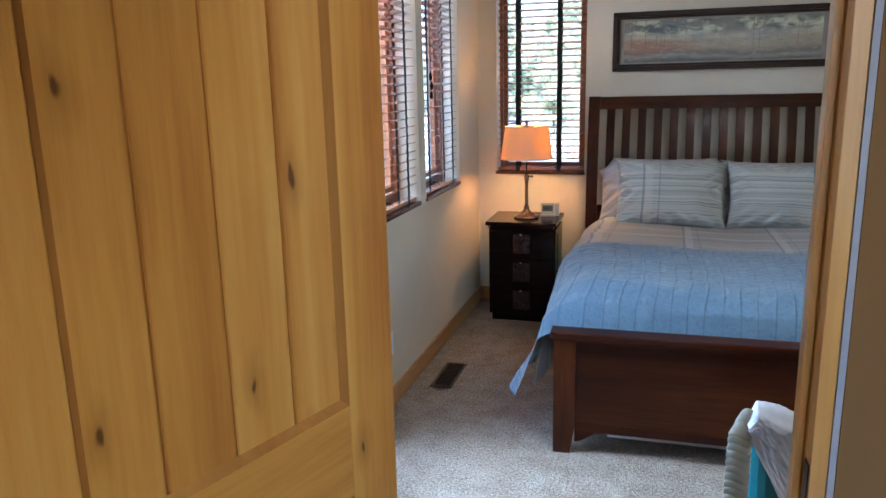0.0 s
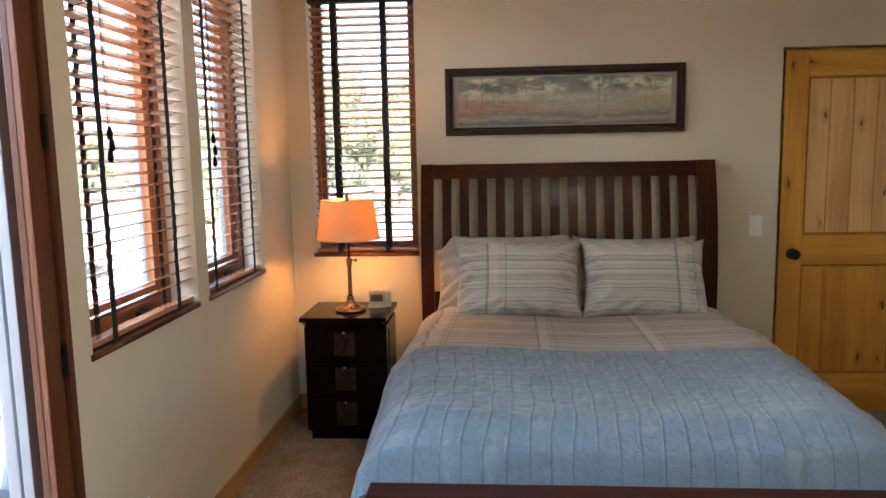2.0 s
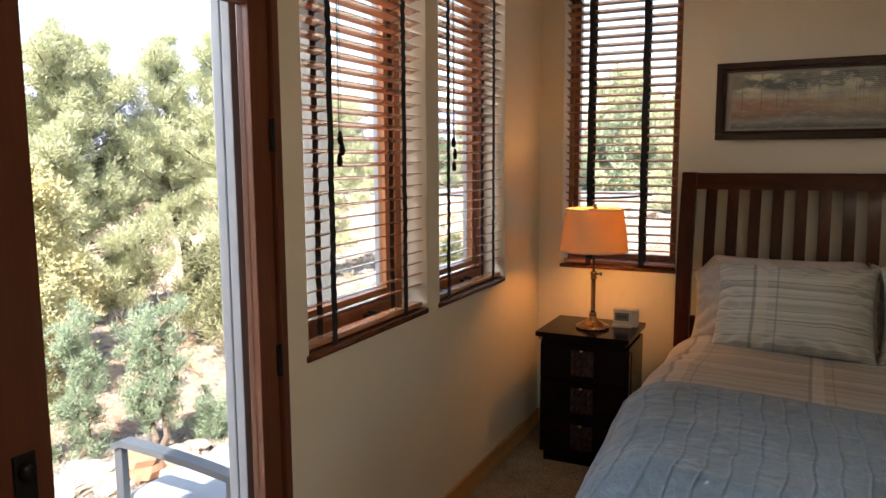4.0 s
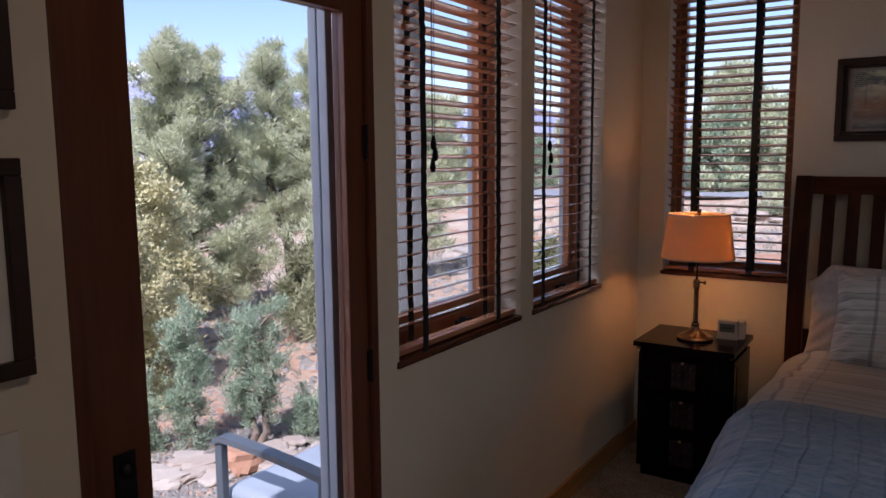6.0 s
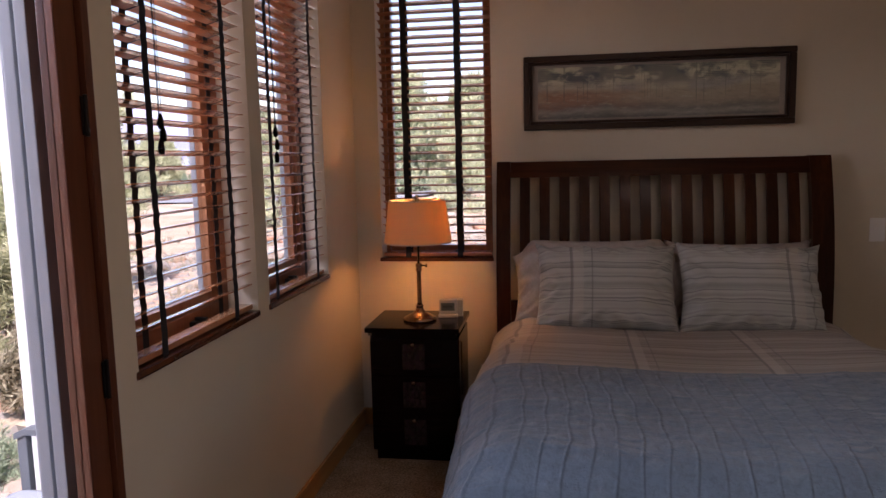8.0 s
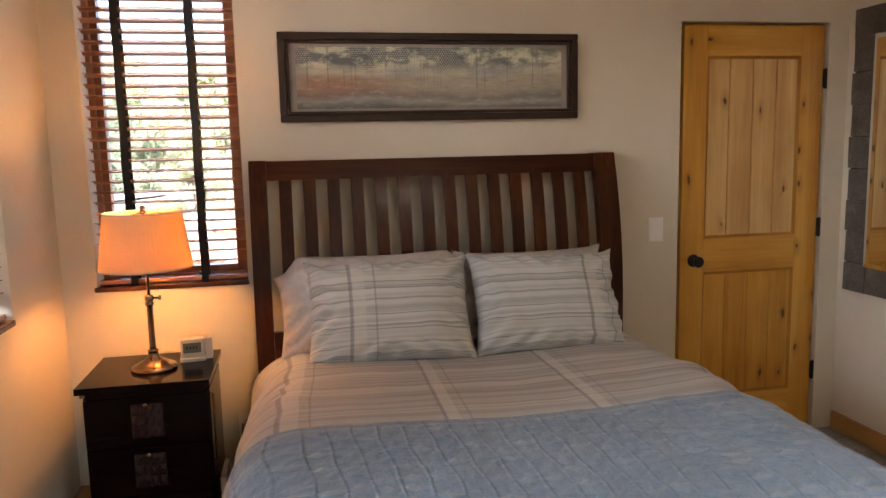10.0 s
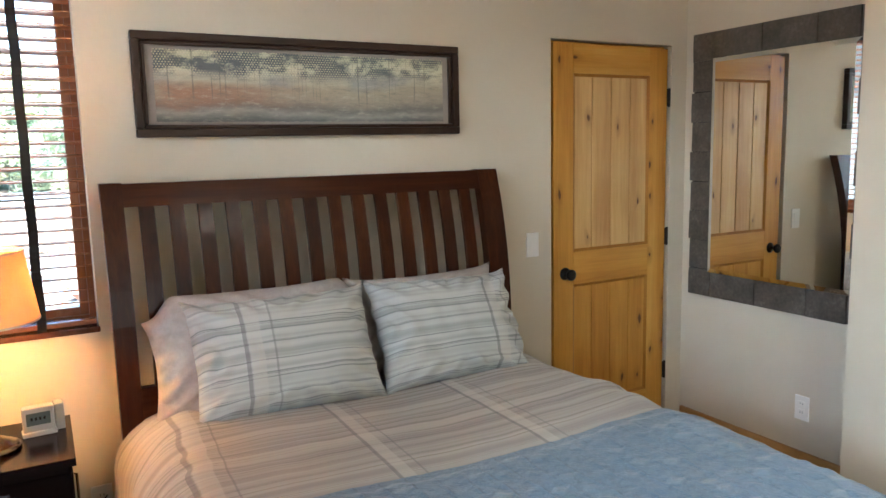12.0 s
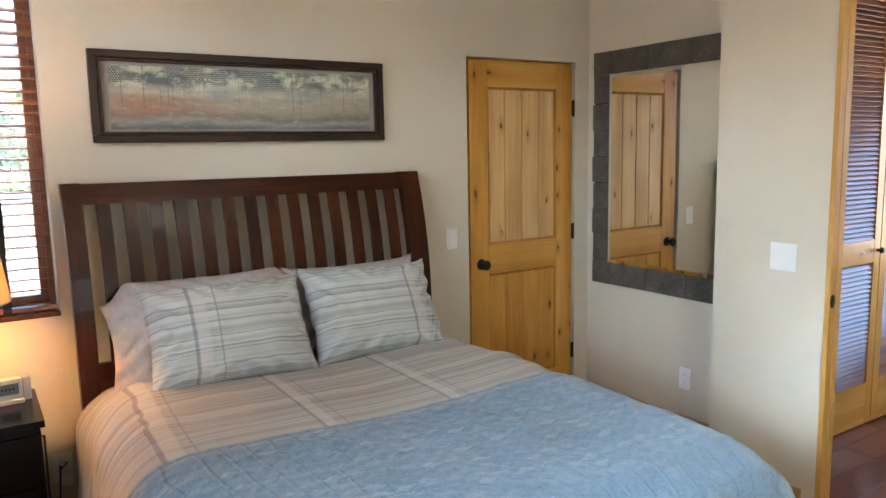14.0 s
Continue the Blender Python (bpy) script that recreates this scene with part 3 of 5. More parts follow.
def curved_board(bm, x0, x1, z0, z1, thick, n=12):
    """An upright board that follows the headboard's curve."""
    rings = []
    for i in range(n + 1):
        z = z0 + (z1 - z0) * i / n
        y = lean(z)
        rings.append([bm.verts.new(p) for p in ((x0, y - thick / 2, z), (x1, y - thick / 2, z), (x1, y + thick / 2, z), (x0, y + thick / 2, z))])
    for a, b in zip(rings, rings[1:]):
        for k in range(4):
            bm.faces.new((a[k], a[(k + 1) % 4], b[(k + 1) % 4], b[k]))
    bm.faces.new(rings[0][::-1])
    bm.faces.new(rings[-1])
    bmesh.ops.bevel(bm, geom=[e for e in bm.edges if not e.is_boundary and e.calc_face_angle(0) > 0.8], offset=0.0025, segments=2, affect="EDGES")
    return bm


head = new("headboard")
head.parent = bed
part("post", curved_board(bmesh.new(), -0.293, -0.222, 0, 1.458, 0.05), CHERRY, head)
part("post", curved_board(bmesh.new(), 1.222, 1.321, 0, 1.458, 0.05), CHERRY, head)
part("top_rail", curved_board(bmesh.new(), -0.2218, 1.2218, 1.375, 1.455, 0.042), CHERRY_X, head)
part("lower_panel", curved_board(bmesh.new(), -0.2218, 1.2218, 0.25, 0.75, 0.03), CHERRY_X, head)
NS = 14
gap = 0.048
sw = (1.4436 - gap * (NS + 1)) / NS
for i in range(NS):
    x = -0.2218 + gap + i * (sw + gap)
    part("slat", curved_board(bmesh.new(), x, x + sw, 0.7505, 1.3745, 0.02), CHERRY, head)

foot = new("footboard")
foot.parent = bed
FY0, FY1 = 2.965, 3.005


def foot_post(x0, x1, inner):
    bm = bmesh.new()
    box(bm, x0, x1, FY0 - 0.012, FY1 + 0.01, 0.12, 0.520)
    a = [bm.verts.new(p) for p in ((x0, FY0 - 0.012, 0.12), (x1, FY0 - 0.012, 0.12), (x1, FY1 + 0.01, 0.12), (x0, FY1 + 0.01, 0.12))]
    d = 0.018
    lo = (x0 + (0 if inner > 0 else d), x1 - (d if inner > 0 else 0))
    b = [bm.verts.new(p) for p in ((lo[0], FY0 - 0.008, 0.0), (lo[1], FY0 - 0.008, 0), (lo[1], FY1, 0), (lo[0], FY1, 0))]
    for k in range(4):
        bm.faces.new((b[k], b[(k + 1) % 4], a[(k + 1) % 4], a[k]))
    bm.faces.new(b[::-1])
    return bm


part("post", foot_post(-0.235, -0.145, 1), CHERRY, foot)
part("post", foot_post(1.175, 1.265, -1), CHERRY, foot)
part("panel", box(bmesh.new(), -0.1448, 1.1748, FY0, FY1 - 0.008, 0.13, 0.505, bevel=0.001), CHERRY_X, foot)


def arch(u, v):
    x = -0.145 + u * 1.32
    top = 0.13
    low = 0.055 + 0.05 * smooth01(min(u, 1 - u) / 0.08)
    return (x, FY0 - 0.004, low + v * (top + 0.01 - low))


bm = sheet(bmesh.new(), 60, 1, arch)
g = bmesh.ops.extrude_face_region(bm, geom=bm.faces[:])
bmesh.ops.translate(bm, vec=(0, 0.03, 0), verts=[e for e in g["geom"] if isinstance(e, bmesh.types.BMVert)])
bmesh.ops.recalc_face_normals(bm, faces=bm.faces)
part("apron", bm, CHERRY_X, foot)
part("cap_rail", box(bmesh.new(), -0.25, 1.28, FY0 - 0.032, FY1 + 0.022, 0.521, 0.548, bevel=0.006), CHERRY_X, foot)
part("cap_moulding", box(bmesh.new(), -0.24, 1.27, FY0 - 0.02, FY1 + 0.012, 0.505, 0.5208, bevel=0.004), CHERRY_X, foot)
for x0, x1 in ((-0.235, -0.205), (1.235, 1.265)):
    part("side_rail", box(bmesh.new(), x0, x1, FY1 + 0.012, 4.99, 0.14, 0.34, bevel=0.003), CHERRY_X, bed)
FABRIC_W = plain("white_fabric", (0.62, 0.58, 0.52), 0.9, vary=0.06, bump=0.3)
mat = part("mattress", box(bmesh.new(), -0.18, 1.21, 3.16, 4.98, 0.34, 0.57, bevel=0.05), FABRIC_W)
tagged(mat, "white mattress hidden under the duvet on the bed", "mattress")
bs = part("box_spring", box(bmesh.new(), -0.19, 1.22, 3.14, 4.98, 0.16, 0.338, bevel=0.02), FABRIC_W)
tagged(bs, "white box spring inside the bed frame", "box spring")


def cloth_uv(bm, nu, nv, f, size):
    grid = [[bm.verts.new(f(i / nu, j / nv)) for j in range(nv + 1)] for i in range(nu + 1)]
    layer = bm.loops.layers.uv.new("UVMap")
    for i in range(nu):
        for j in range(nv):
            fa = bm.faces.new((grid[i][j], grid[i + 1][j], grid[i + 1][j + 1], grid[i][j + 1]))
            for lp, (a, b) in zip(fa.loops, ((i, j), (i + 1, j), (i + 1, j + 1), (i, j + 1))):
                lp[layer].uv = (a / nu * size[0], b / nv * size[1])
    return bm


def drape(s, y, a, top, low_l, low_r, off, flare=0.0):
    """A point of a cloth laid over the bed: s from 0 at the left hem to 1 at the right hem."""
    cx, zb = 0.535, 0.47
    hang_l, hang_r = zb - low_l, zb - low_r
    arc_len = 2.02
    total = hang_l + arc_len + hang_r
    d = s * total
    if d < hang_l:
        k = 1 - d / hang_l
        x, z, side = -a, zb - (hang_l - d), -1
    elif d > hang_l + arc_len:
        k = (d - hang_l - arc_len) / hang_r
        x, z, side = a, zb - (d - hang_l - arc_len), 1
    else:
        k = 0
        q = (d - hang_l) / arc_len
        # rounded shoulders, flat middle
        sh = 0.13
        if q < sh:
            th = q / sh * math.pi / 2
            x, z = -a + 0.21 * (1 - math.cos(th)), zb + (top - zb) * math.sin(th) ** 0.9
        elif q > 1 - sh:
            th = (1 - q) / sh * math.pi / 2
            x, z = a - 0.21 * (1 - math.cos(th)), zb + (top - zb) * math.sin(th) ** 0.9
        else:
            r = (q - sh) / (1 - 2 * sh)
            x, z = -a + 0.21 + r * (2 * a - 0.42), top
        side = 0
    if side:
        x += side * (flare * k + 0.02 * k * math.sin(y * 19 + side) + 0.012 * k * math.sin(y * 43))
    nx = max(-1, min(1, (x / a))) ** 7
    return Vector((cx + x + nx * off, y, z + off * (1 - abs(nx))))


def crumple(p, amp, f):
    return amp * (noise.noise(p * f) + 0.5 * noise.noise(p * f * 2.3 + Vector((5, 1, 2))))


def duvet_f(u, v):
    y = 3.06 + v * 1.92
    foot_drop = 0.02 + 0.115 * (1 - smooth01((y - 3.0) / 0.24)) ** 1.5 - 0.02 * smooth01((y - 3.8) / 0.3)
    head_drop = 0.05 * smooth01((y - 4.8) / 0.2)
    a = 0.86 - 0.03 * smooth01((3.5 - y) / 0.4) + 0.015 * math.sin(y * 5)
    p = drape(u, y, a, 0.69 - foot_drop - head_drop + 0.012 * math.sin(u * 9), 0.25, 0.25, 0.0, 0.02)
    side = smooth01((abs(p.x - 0.535) - 0.55) / 0.25)
    folds = side * 0.008 * math.sin(y * 26 + 3 * math.sin(y * 7 + u * 3)) * smooth01((y - 4.0) / 0.3)
    p.x += (-1 if p.x < 0.535 else 1) * folds
    p.z += crumple(p, 0.007 + 0.012 * side, 4.0) + folds * 0.4
    return p


def stripe_mat(name, base, across_uv=1, period=0.53, phase=0.0, cool=False, scale=1.0):
    m = Nodes(name, 0.9, **{"Sheen Weight": 0.15})
    uv = m.node("TexCoord").outputs["UV"]
    sep = m.node("SeparateXYZ", {0: uv})
    along, cross = sep.outputs[0], sep.outputs[1]
    c1 = m.node("CombineXYZ", {0: m.math("MULTIPLY", along, 0.25), 1: m.math("MULTIPLY", cross, 26.0 * scale)})
    n1 = m.noise(c1.outputs[0], 1.0, 2, 0.6)
    c2 = m.node("CombineXYZ", {0: m.math("MULTIPLY", along, 0.2), 1: m.math("MULTIPLY", cross, 75.0 * scale), 2: 5.0})
    n2 = m.noise(c2.outputs[0], 1.0, 1, 0.5)
    line = (0.17, 0.18, 0.18) if cool else (0.20, 0.175, 0.155)
    col = m.ramp(n1, [(0.36, tuple(v * 0.80 for v in base)), (0.48, base), (0.60, tuple(min(1, v * 1.16) for v in base))])
    thin = m.ramp(n2, [(0.56, (0, 0, 0)), (0.60, (1, 1, 1)), (0.64, (1, 1, 1)), (0.69, (0, 0, 0))])
    col = m.mix(m.math("MULTIPLY", thin, 0.75), col, line)
    f = m.math("FRACT", m.math("DIVIDE", m.math("ADD", along, phase), period))
    band = m.ramp(f, [(0.0, (1, 1, 1)), (0.020, (1, 1, 1)), (0.026, (0, 0, 0)), (0.168, (0, 0, 0)), (0.17, (0.8, 0.8, 0.8)), (0.18, (0.8, 0.8, 0.8)), (0.185, (0, 0, 0))])
    light = m.ramp(f, [(0.026, (0, 0, 0)), (0.030, (1, 1, 1)), (0.105, (1, 1, 1)), (0.11, (0, 0, 0))])
    col = m.mix(m.math("MULTIPLY", light, 0.42), col, (0.54, 0.51, 0.45))
    col = m.mix(m.math("MULTIPLY", band, 0.55), col, (0.13, 0.125, 0.13))
    m.color(col)
    weave = m.noise(m.coords(), 320, 2)
    wr = m.noise(m.coords(), 14, 3)
    return m.bump(m.math("ADD", m.math("MULTIPLY", weave, 0.15), wr), 0.35, 0.006)


DUVET = stripe_mat("striped_duvet_cotton", (0.365, 0.335, 0.295), phase=0.12, period=0.553)
bm = cloth_uv(bmesh.new(), 150, 180, duvet_f, (2.5, 2.0))
tagged(part("duvet", bm, DUVET, smooth=True), "beige striped cotton duvet spread over the bed", "duvet")


def blanket_mat():
    m = Nodes("blue_blanket", 0.85, **{"Sheen Weight": 0.3})
    uv = m.node("TexCoord").outputs["UV"]
    tone = m.noise(uv, 3.0, 3)
    tufts = m.noise(m.coords((62, 62, 62)), 1.0, 4, 0.65)
    base = m.ramp(tone, [(0.3, (0.092, 0.142, 0.198)), (0.7, (0.124, 0.184, 0.250))])
    col = base
    col = m.mix(m.math("MULTIPLY", m.ramp(tufts, [(0.36, (1, 1, 1)), (0.50, (0, 0, 0))]), 0.32), col, (0.045, 0.07, 0.11))
    m.color(col)
    sep = m.node("SeparateXYZ", {0: uv})
    ux, uy = sep.outputs[0], sep.outputs[1]
    w1 = m.math("MULTIPLY", m.math("SINE", m.math("MULTIPLY", uy, 9.0)), 0.006)
    w2 = m.math("MULTIPLY", m.math("SINE", m.math("ADD", m.math("MULTIPLY", uy, 23.0), m.math("MULTIPLY", ux, 20.0))), 0.004)
    k = m.math("DIVIDE", m.math("ADD", ux, m.math("ADD", w1, w2)), 0.078)
    near = m.math("ABSOLUTE", m.math("SUBTRACT", m.math("FRACT", m.math("ADD", k, 0.44)), 0.5))
    # Thin shadow line painted beside each raised ridge.
    ridge_shade = m.ramp(near, [(0.02, (1, 1, 1)), (0.05, (0, 0, 0))])
    patchy = m.ramp(m.noise(uv, 6.0, 2), [(0.35, (0.25, 0.25, 0.25)), (0.6, (1, 1, 1))])
    row = m.math("DIVIDE", m.math("ADD", uy, m.math("MULTIPLY", m.math("SINE", m.math("MULTIPLY", ux, 31.0)), 0.004)), 0.046)
    cellv = m.node("CombineXYZ", {0: m.math("FLOOR", k), 1: m.math("FLOOR", row)})
    rnd = m.node("TexWhiteNoise", {0: cellv.outputs[0]}, noise_dimensions="3D").outputs[0]
    fx = m.math("ABSOLUTE", m.math("SUBTRACT", m.math("FRACT", k), 0.5))
    fy = m.math("ABSOLUTE", m.math("SUBTRACT", m.math("FRACT", row), 0.5))
    blob = m.ramp(m.math("ADD", m.math("MULTIPLY", fx, 1.0), fy), [(0.25, (1, 1, 1)), (0.62, (0, 0, 0))])
    # Highlights on random tufts, painted into the colour and raised in the bump.
    lit = m.math("MULTIPLY", blob, m.ramp(rnd, [(0.55, (0, 0, 0)), (0.9, (1, 1, 1))]))
    col = m.mix(m.math("MULTIPLY", lit, 0.38), col, (0.22, 0.28, 0.33))
    cross = m.ramp(fy, [(0.43, (0, 0, 0)), (0.48, (1, 1, 1))])
    col = m.mix(m.math("MULTIPLY", m.math("MULTIPLY", cross, patchy), 0.12), col, (0.04, 0.06, 0.09))
    col = m.mix(m.math("MULTIPLY", m.math("MULTIPLY", ridge_shade, patchy), 0.55), col, (0.03, 0.047, 0.075))
    tufts = m.math("ADD", tufts, m.math("MULTIPLY", lit, 0.8))
    m.color(col)
    return m.bump(tufts, 0.85, 0.007)


def blanket_f(u, v):
    y = 3.03 + v * 0.95
    foot_drop = 0.095 * (1 - smooth01((y - 3.0) / 0.22)) ** 1.5 + 0.10 * (1 - smooth01((y - 3.03) / 0.035))
    a = 0.86 - 0.03 * smooth01((3.5 - y) / 0.4) + 0.015 * math.sin(y * 5)
    low = 0.27 - 0.05 * smooth01((3.25 - y) / 0.25)
    p = drape(u, y, a, 0.69 - foot_drop + 0.012 * math.sin(u * 9), low, 0.25, 0.0, 0.10 * smooth01((3.7 - y) / 0.6))
    p.y -= 0.02 * smooth01((0.47 - p.z) / 0.15) * smooth01((3.4 - y) / 0.3)
    side = smooth01((abs(p.x - 0.535) - 0.55) / 0.25)
    base = crumple(p, 0.007 + 0.008 * side, 4.0)
    d = u * 2.42
    vy = v * 0.985
    wob = 0.006 * math.sin(9 * vy) + 0.004 * math.sin(23 * vy + 20 * d)
    k = (d + wob) / 0.078
    ridge = math.exp(-((k - round(k)) / 0.045) ** 2) * (0.6 + 0.5 * noise.noise(Vector((round(k) * 3.3, y * 9, 1))))
    cell = round(k - 0.5)
    kk = y / 0.062 + 0.37 * math.sin(cell * 2.4)
    tuft = max(0.0, noise.noise(Vector((cell * 3.1, round(kk) * 1.7, 4)))) * math.exp(-((k - cell - 0.5) / 0.28) ** 2 - ((kk - round(kk)) / 0.3) ** 2)
    lift = 0.013 + 0.0062 * ridge + 0.011 * tuft + 0.004 * noise.noise(Vector((d * 30, y * 30, 0)))
    lift *= 1 - 0.6 * smooth01((v - 0.93) / 0.05) if v < 1 else 0.4
    nx = max(-1, min(1, (p.x - 0.535) / a))
    nn = Vector((nx ** 7, 0, max(0.0, 1 - abs(nx) ** 7))).normalized()
    p.z += base
    return p + nn * (lift + 0.004)


bm = cloth_uv(bmesh.new(), 600, 230, blanket_f, (2.42, 0.985))
tagged(part("blanket", bm, blanket_mat(), smooth=True), "blue-grey textured coverlet with stitched ridges over the bed's foot", "blanket")


def pillow(name, label, w, h, t, material, place, rx, rz, ry=0, seed=0, floppy=0.0, puff=1.25):
    bm = bmesh.new()
    nu, nv = 44, 32
    layer = bm.loops.layers.uv.new("UVMap")
    rnd = Vector((seed * 7.3, seed * 3.1, seed * 1.7))
    sides = []
    for sgn in (-1, 1):
        grid = []
        for i in range(nu + 1):
            row = []
            for j in range(nv + 1):
                u, v = 2 * i / nu - 1, 2 * j / nv - 1
                x = w / 2 * u * (1 - 0.055 * (1 - v * v))
                z = h / 2 * v * (1 - 0.07 * (1 - u * u))
                bulge = max(0.0, (1 - u ** 4) * (1 - v ** 4)) ** 0.55
                edge = max(abs(u), abs(v))
                q = Vector((x * 9, z * 9, sgn * 2)) + rnd
                y = sgn * t / 2 * puff * bulge * (1 + 0.12 * noise.noise(q * 0.7)) + 0.010 * noise.noise(q * 1.5) * bulge
                y += 0.016 * math.sin(17 * (abs(u) - abs(v)) + 2 * noise.noise(q)) * smooth01((edge - 0.55) / 0.35) * (1 - smooth01((edge - 0.93) / 0.07)) * sgn
                y += 0.02 * noise.noise(Vector((u * 2, v * 2, seed))) * smooth01((edge - 0.6) / 0.4)
                ear = smooth01((abs(u) - 0.88) / 0.12) * smooth01((abs(v) - 0.82) / 0.18)
                x += math.copysign(0.010, u) * ear
                z += math.copysign(0.012, v) * ear
                z -= floppy * smooth01((abs(u) - 0.75) / 0.25) * (0.5 + 0.5 * v)
                row.append(bm.verts.new((x, y, z + h / 2)))
            grid.append(row)
        for i in range(nu):
            for j in range(nv):
                ids = [(i, j), (i + 1, j), (i + 1, j + 1), (i, j + 1)]
                if sgn > 0:
                    ids.reverse()
                fa = bm.faces.new([grid[a][b] for a, b in ids])
                for lp, (a, b) in zip(fa.loops, ids):
                    lp[layer].uv = (a / nu * w, b / nv * h)
    bmesh.ops.remove_doubles(bm, verts=bm.verts, dist=0.0015)
    ob = part(name, bm, material, smooth=True)
    ob.matrix_world = pose(*place, rx, ry, rz)
    return tagged(ob, label, "pillow", "pillows on the bed")


SHAM_L = stripe_mat("striped_sham_left", (0.43, 0.435, 0.405), cool=True, phase=-0.155 + 0.6, period=0.6, scale=1.1)
SHAM_R = stripe_mat("striped_sham_right", (0.43, 0.44, 0.415), cool=True, phase=-0.47 + 0.6, period=0.6, scale=1.1)
PINK = plain("plain_pillow_cotton", (0.42, 0.38, 0.35), 0.9, vary=0.13, scale=45, bump=0.4)
pillow("pillow", "plain beige pillow with a loose case edge leaning on the headboard", 0.80, 0.44, 0.17, PINK, (0.20, 4.83, 0.655), -19, 0, seed=3, floppy=0.10)
pillow("pillow", "plain beige pillow leaning on the headboard", 0.66, 0.42, 0.15, PINK, (0.87, 4.85, 0.65), -17, 0, seed=4)
pillow("pillow", "striped grey-blue sham with one pale band leaning on a plain pillow", 0.65, 0.43, 0.15, SHAM_L, (0.235, 4.66, 0.675), -30, -1.5, seed=1)
pillow("pillow", "striped grey-blue sham leaning near the closet side", 0.64, 0.43, 0.15, SHAM_R, (0.885, 4.665, 0.67), -29, 2, ry=2, seed=2)

st = part("storage_box", box(bmesh.new(), -0.02, 1.0, 3.12, 3.7, 0.01, 0.10, bevel=0.01), WHITE)
tagged(st, "flat pale storage box on the carpet under the bed", "storage box")

# ---- nightstand and what stands on it ----
NX0, NX1 = -0.895, -0.455
ns = thing("nightstand", "glossy espresso nightstand with three drawers beside the bed", "nightstand", (0, 0, 0))
part("top", box(bmesh.new(), NX0 - 0.01, NX1 + 0.01, 4.635, 5.055, 0.656, 0.680, bevel=0.002), ESPRESSO, ns)
part("body", box(bmesh.new(), NX0, NX1, 4.70, 5.04, 0.045, 0.625, bevel=0.002), ESPRESSO, ns)
part("neck", box(bmesh.new(), NX0 + 0.012, NX1 - 0.012, 4.672, 5.03, 0.6252, 0.6555), ESPRESSO, ns)
part("plinth", box(bmesh.new(), NX0 + 0.018, NX1 - 0.005, 4.70, 5.03, 0.0, 0.0448, bevel=0.002), ESPRESSO, ns)
part("corner_tab", box(bmesh.new(), NX0 - 0.001, NX0 + 0.018, 4.664, 4.684, 0.636, 0.655, bevel=0.001), CHROME, ns, "small metal corner tab")
PULL = plain("faceted_pull_panel", (0.02, 0.011, 0.014), 0.14, vary=0.5, scale=30, bump=0.5)
for z0, z1 in ((0.435, 0.62), (0.245, 0.430), (0.055, 0.240)):
    dr = part("drawer", box(bmesh.new(), NX0 + 0.004, NX1 - 0.004, 4.678, 4.6995, z0, z1, bevel=0.002), ESPRESSO, ns)
    bm = bmesh.new()
    for i in range(4):
        for j in range(3):
            x0, zz = -0.732 + i * 0.028, z0 + 0.030 + j * 0.043
            vs = [bm.verts.new(p) for p in ((x0, 4.677, zz), (x0 + 0.028, 4.677, zz), (x0 + 0.028, 4.677, zz + 0.043), (x0, 4.677, zz + 0.043))]
            mid = bm.verts.new((x0 + 0.0135 + 0.004 * math.sin(i * 3 + j * 5), 4.670, zz + 0.021 + 0.006 * math.cos(i * 5 + j)))
            for k in range(4):
                bm.faces.new((vs[k], vs[(k + 1) % 4], mid))
    bmesh.ops.remove_doubles(bm, verts=bm.verts, dist=0.0004)
    part("pull_panel", bm, PULL, dr, "faceted dark glassy pull panel")
    bm = lathe(bmesh.new(), [(0, 0), (0.004, 0), (0.004, 0.008), (0.010, 0.012), (0.009, 0.020), (0, 0.022)], 16)
    bm.transform(pose(-0.676, 4.672, z1 - 0.024, 90, 0, 0))
    part("knob", bm, CHROME, dr, "small silver knob", smooth=True)
part("side_bar", tube(bmesh.new(), [(NX1 + 0.001, 4.72, 0.60), (NX1 + 0.009, 4.72, 0.60), (NX1 + 0.009, 4.72, 0.34), (NX1 + 0.001, 4.72, 0.34)], 0.004), CHROME, ns, "thin metal bar on the side")
bk = part("notebook", box(bmesh.new(), -0.44, -0.418, 4.72, 4.90, 0.006, 0.265, bevel=0.003), FABRIC_W)
tagged(bk, "pale notebook standing on the carpet beside the nightstand", "notebook")

lamp = thing("table_lamp", "lit brushed nickel lamp with a linen shade on the nightstand", "table lamp", (-0.668, 4.83, 0.68))
part("base", lathe(bmesh.new(), [(0.0, 0), (0.082, 0), (0.084, 0.006), (0.082, 0.014), (0.072, 0.019), (0.066, 0.020), (0.052, 0.030), (0.036, 0.037), (0.032, 0.042), (0.020, 0.054), (0.017, 0.070), (0.021, 0.074), (0.013, 0.080), (0.0, 0.08)], 40), CHROME, lamp, smooth=True)
part("column", lathe(bmesh.new(), [(0, 0.08), (0.0125, 0.08), (0.0115, 0.09), (0.0115, 0.245), (0.016, 0.25), (0.017, 0.257), (0.013, 0.262), (0.016, 0.268), (0.016, 0.283), (0.012, 0.288), (0, 0.288)], 24), CHROME, lamp, smooth=True)
part("upper_rod", lathe(bmesh.new(), [(0, 0.288), (0.0062, 0.288), (0.0062, 0.605), (0, 0.605)], 16), CHROME, lamp, smooth=True)
sc = lathe(bmesh.new(), [(0, 0), (0.004, 0), (0.004, 0.02), (0.009, 0.022), (0.009, 0.03), (0, 0.031)], 12)
sc.transform(pose(0.012, 0, 0.276, 0, 90, 0))
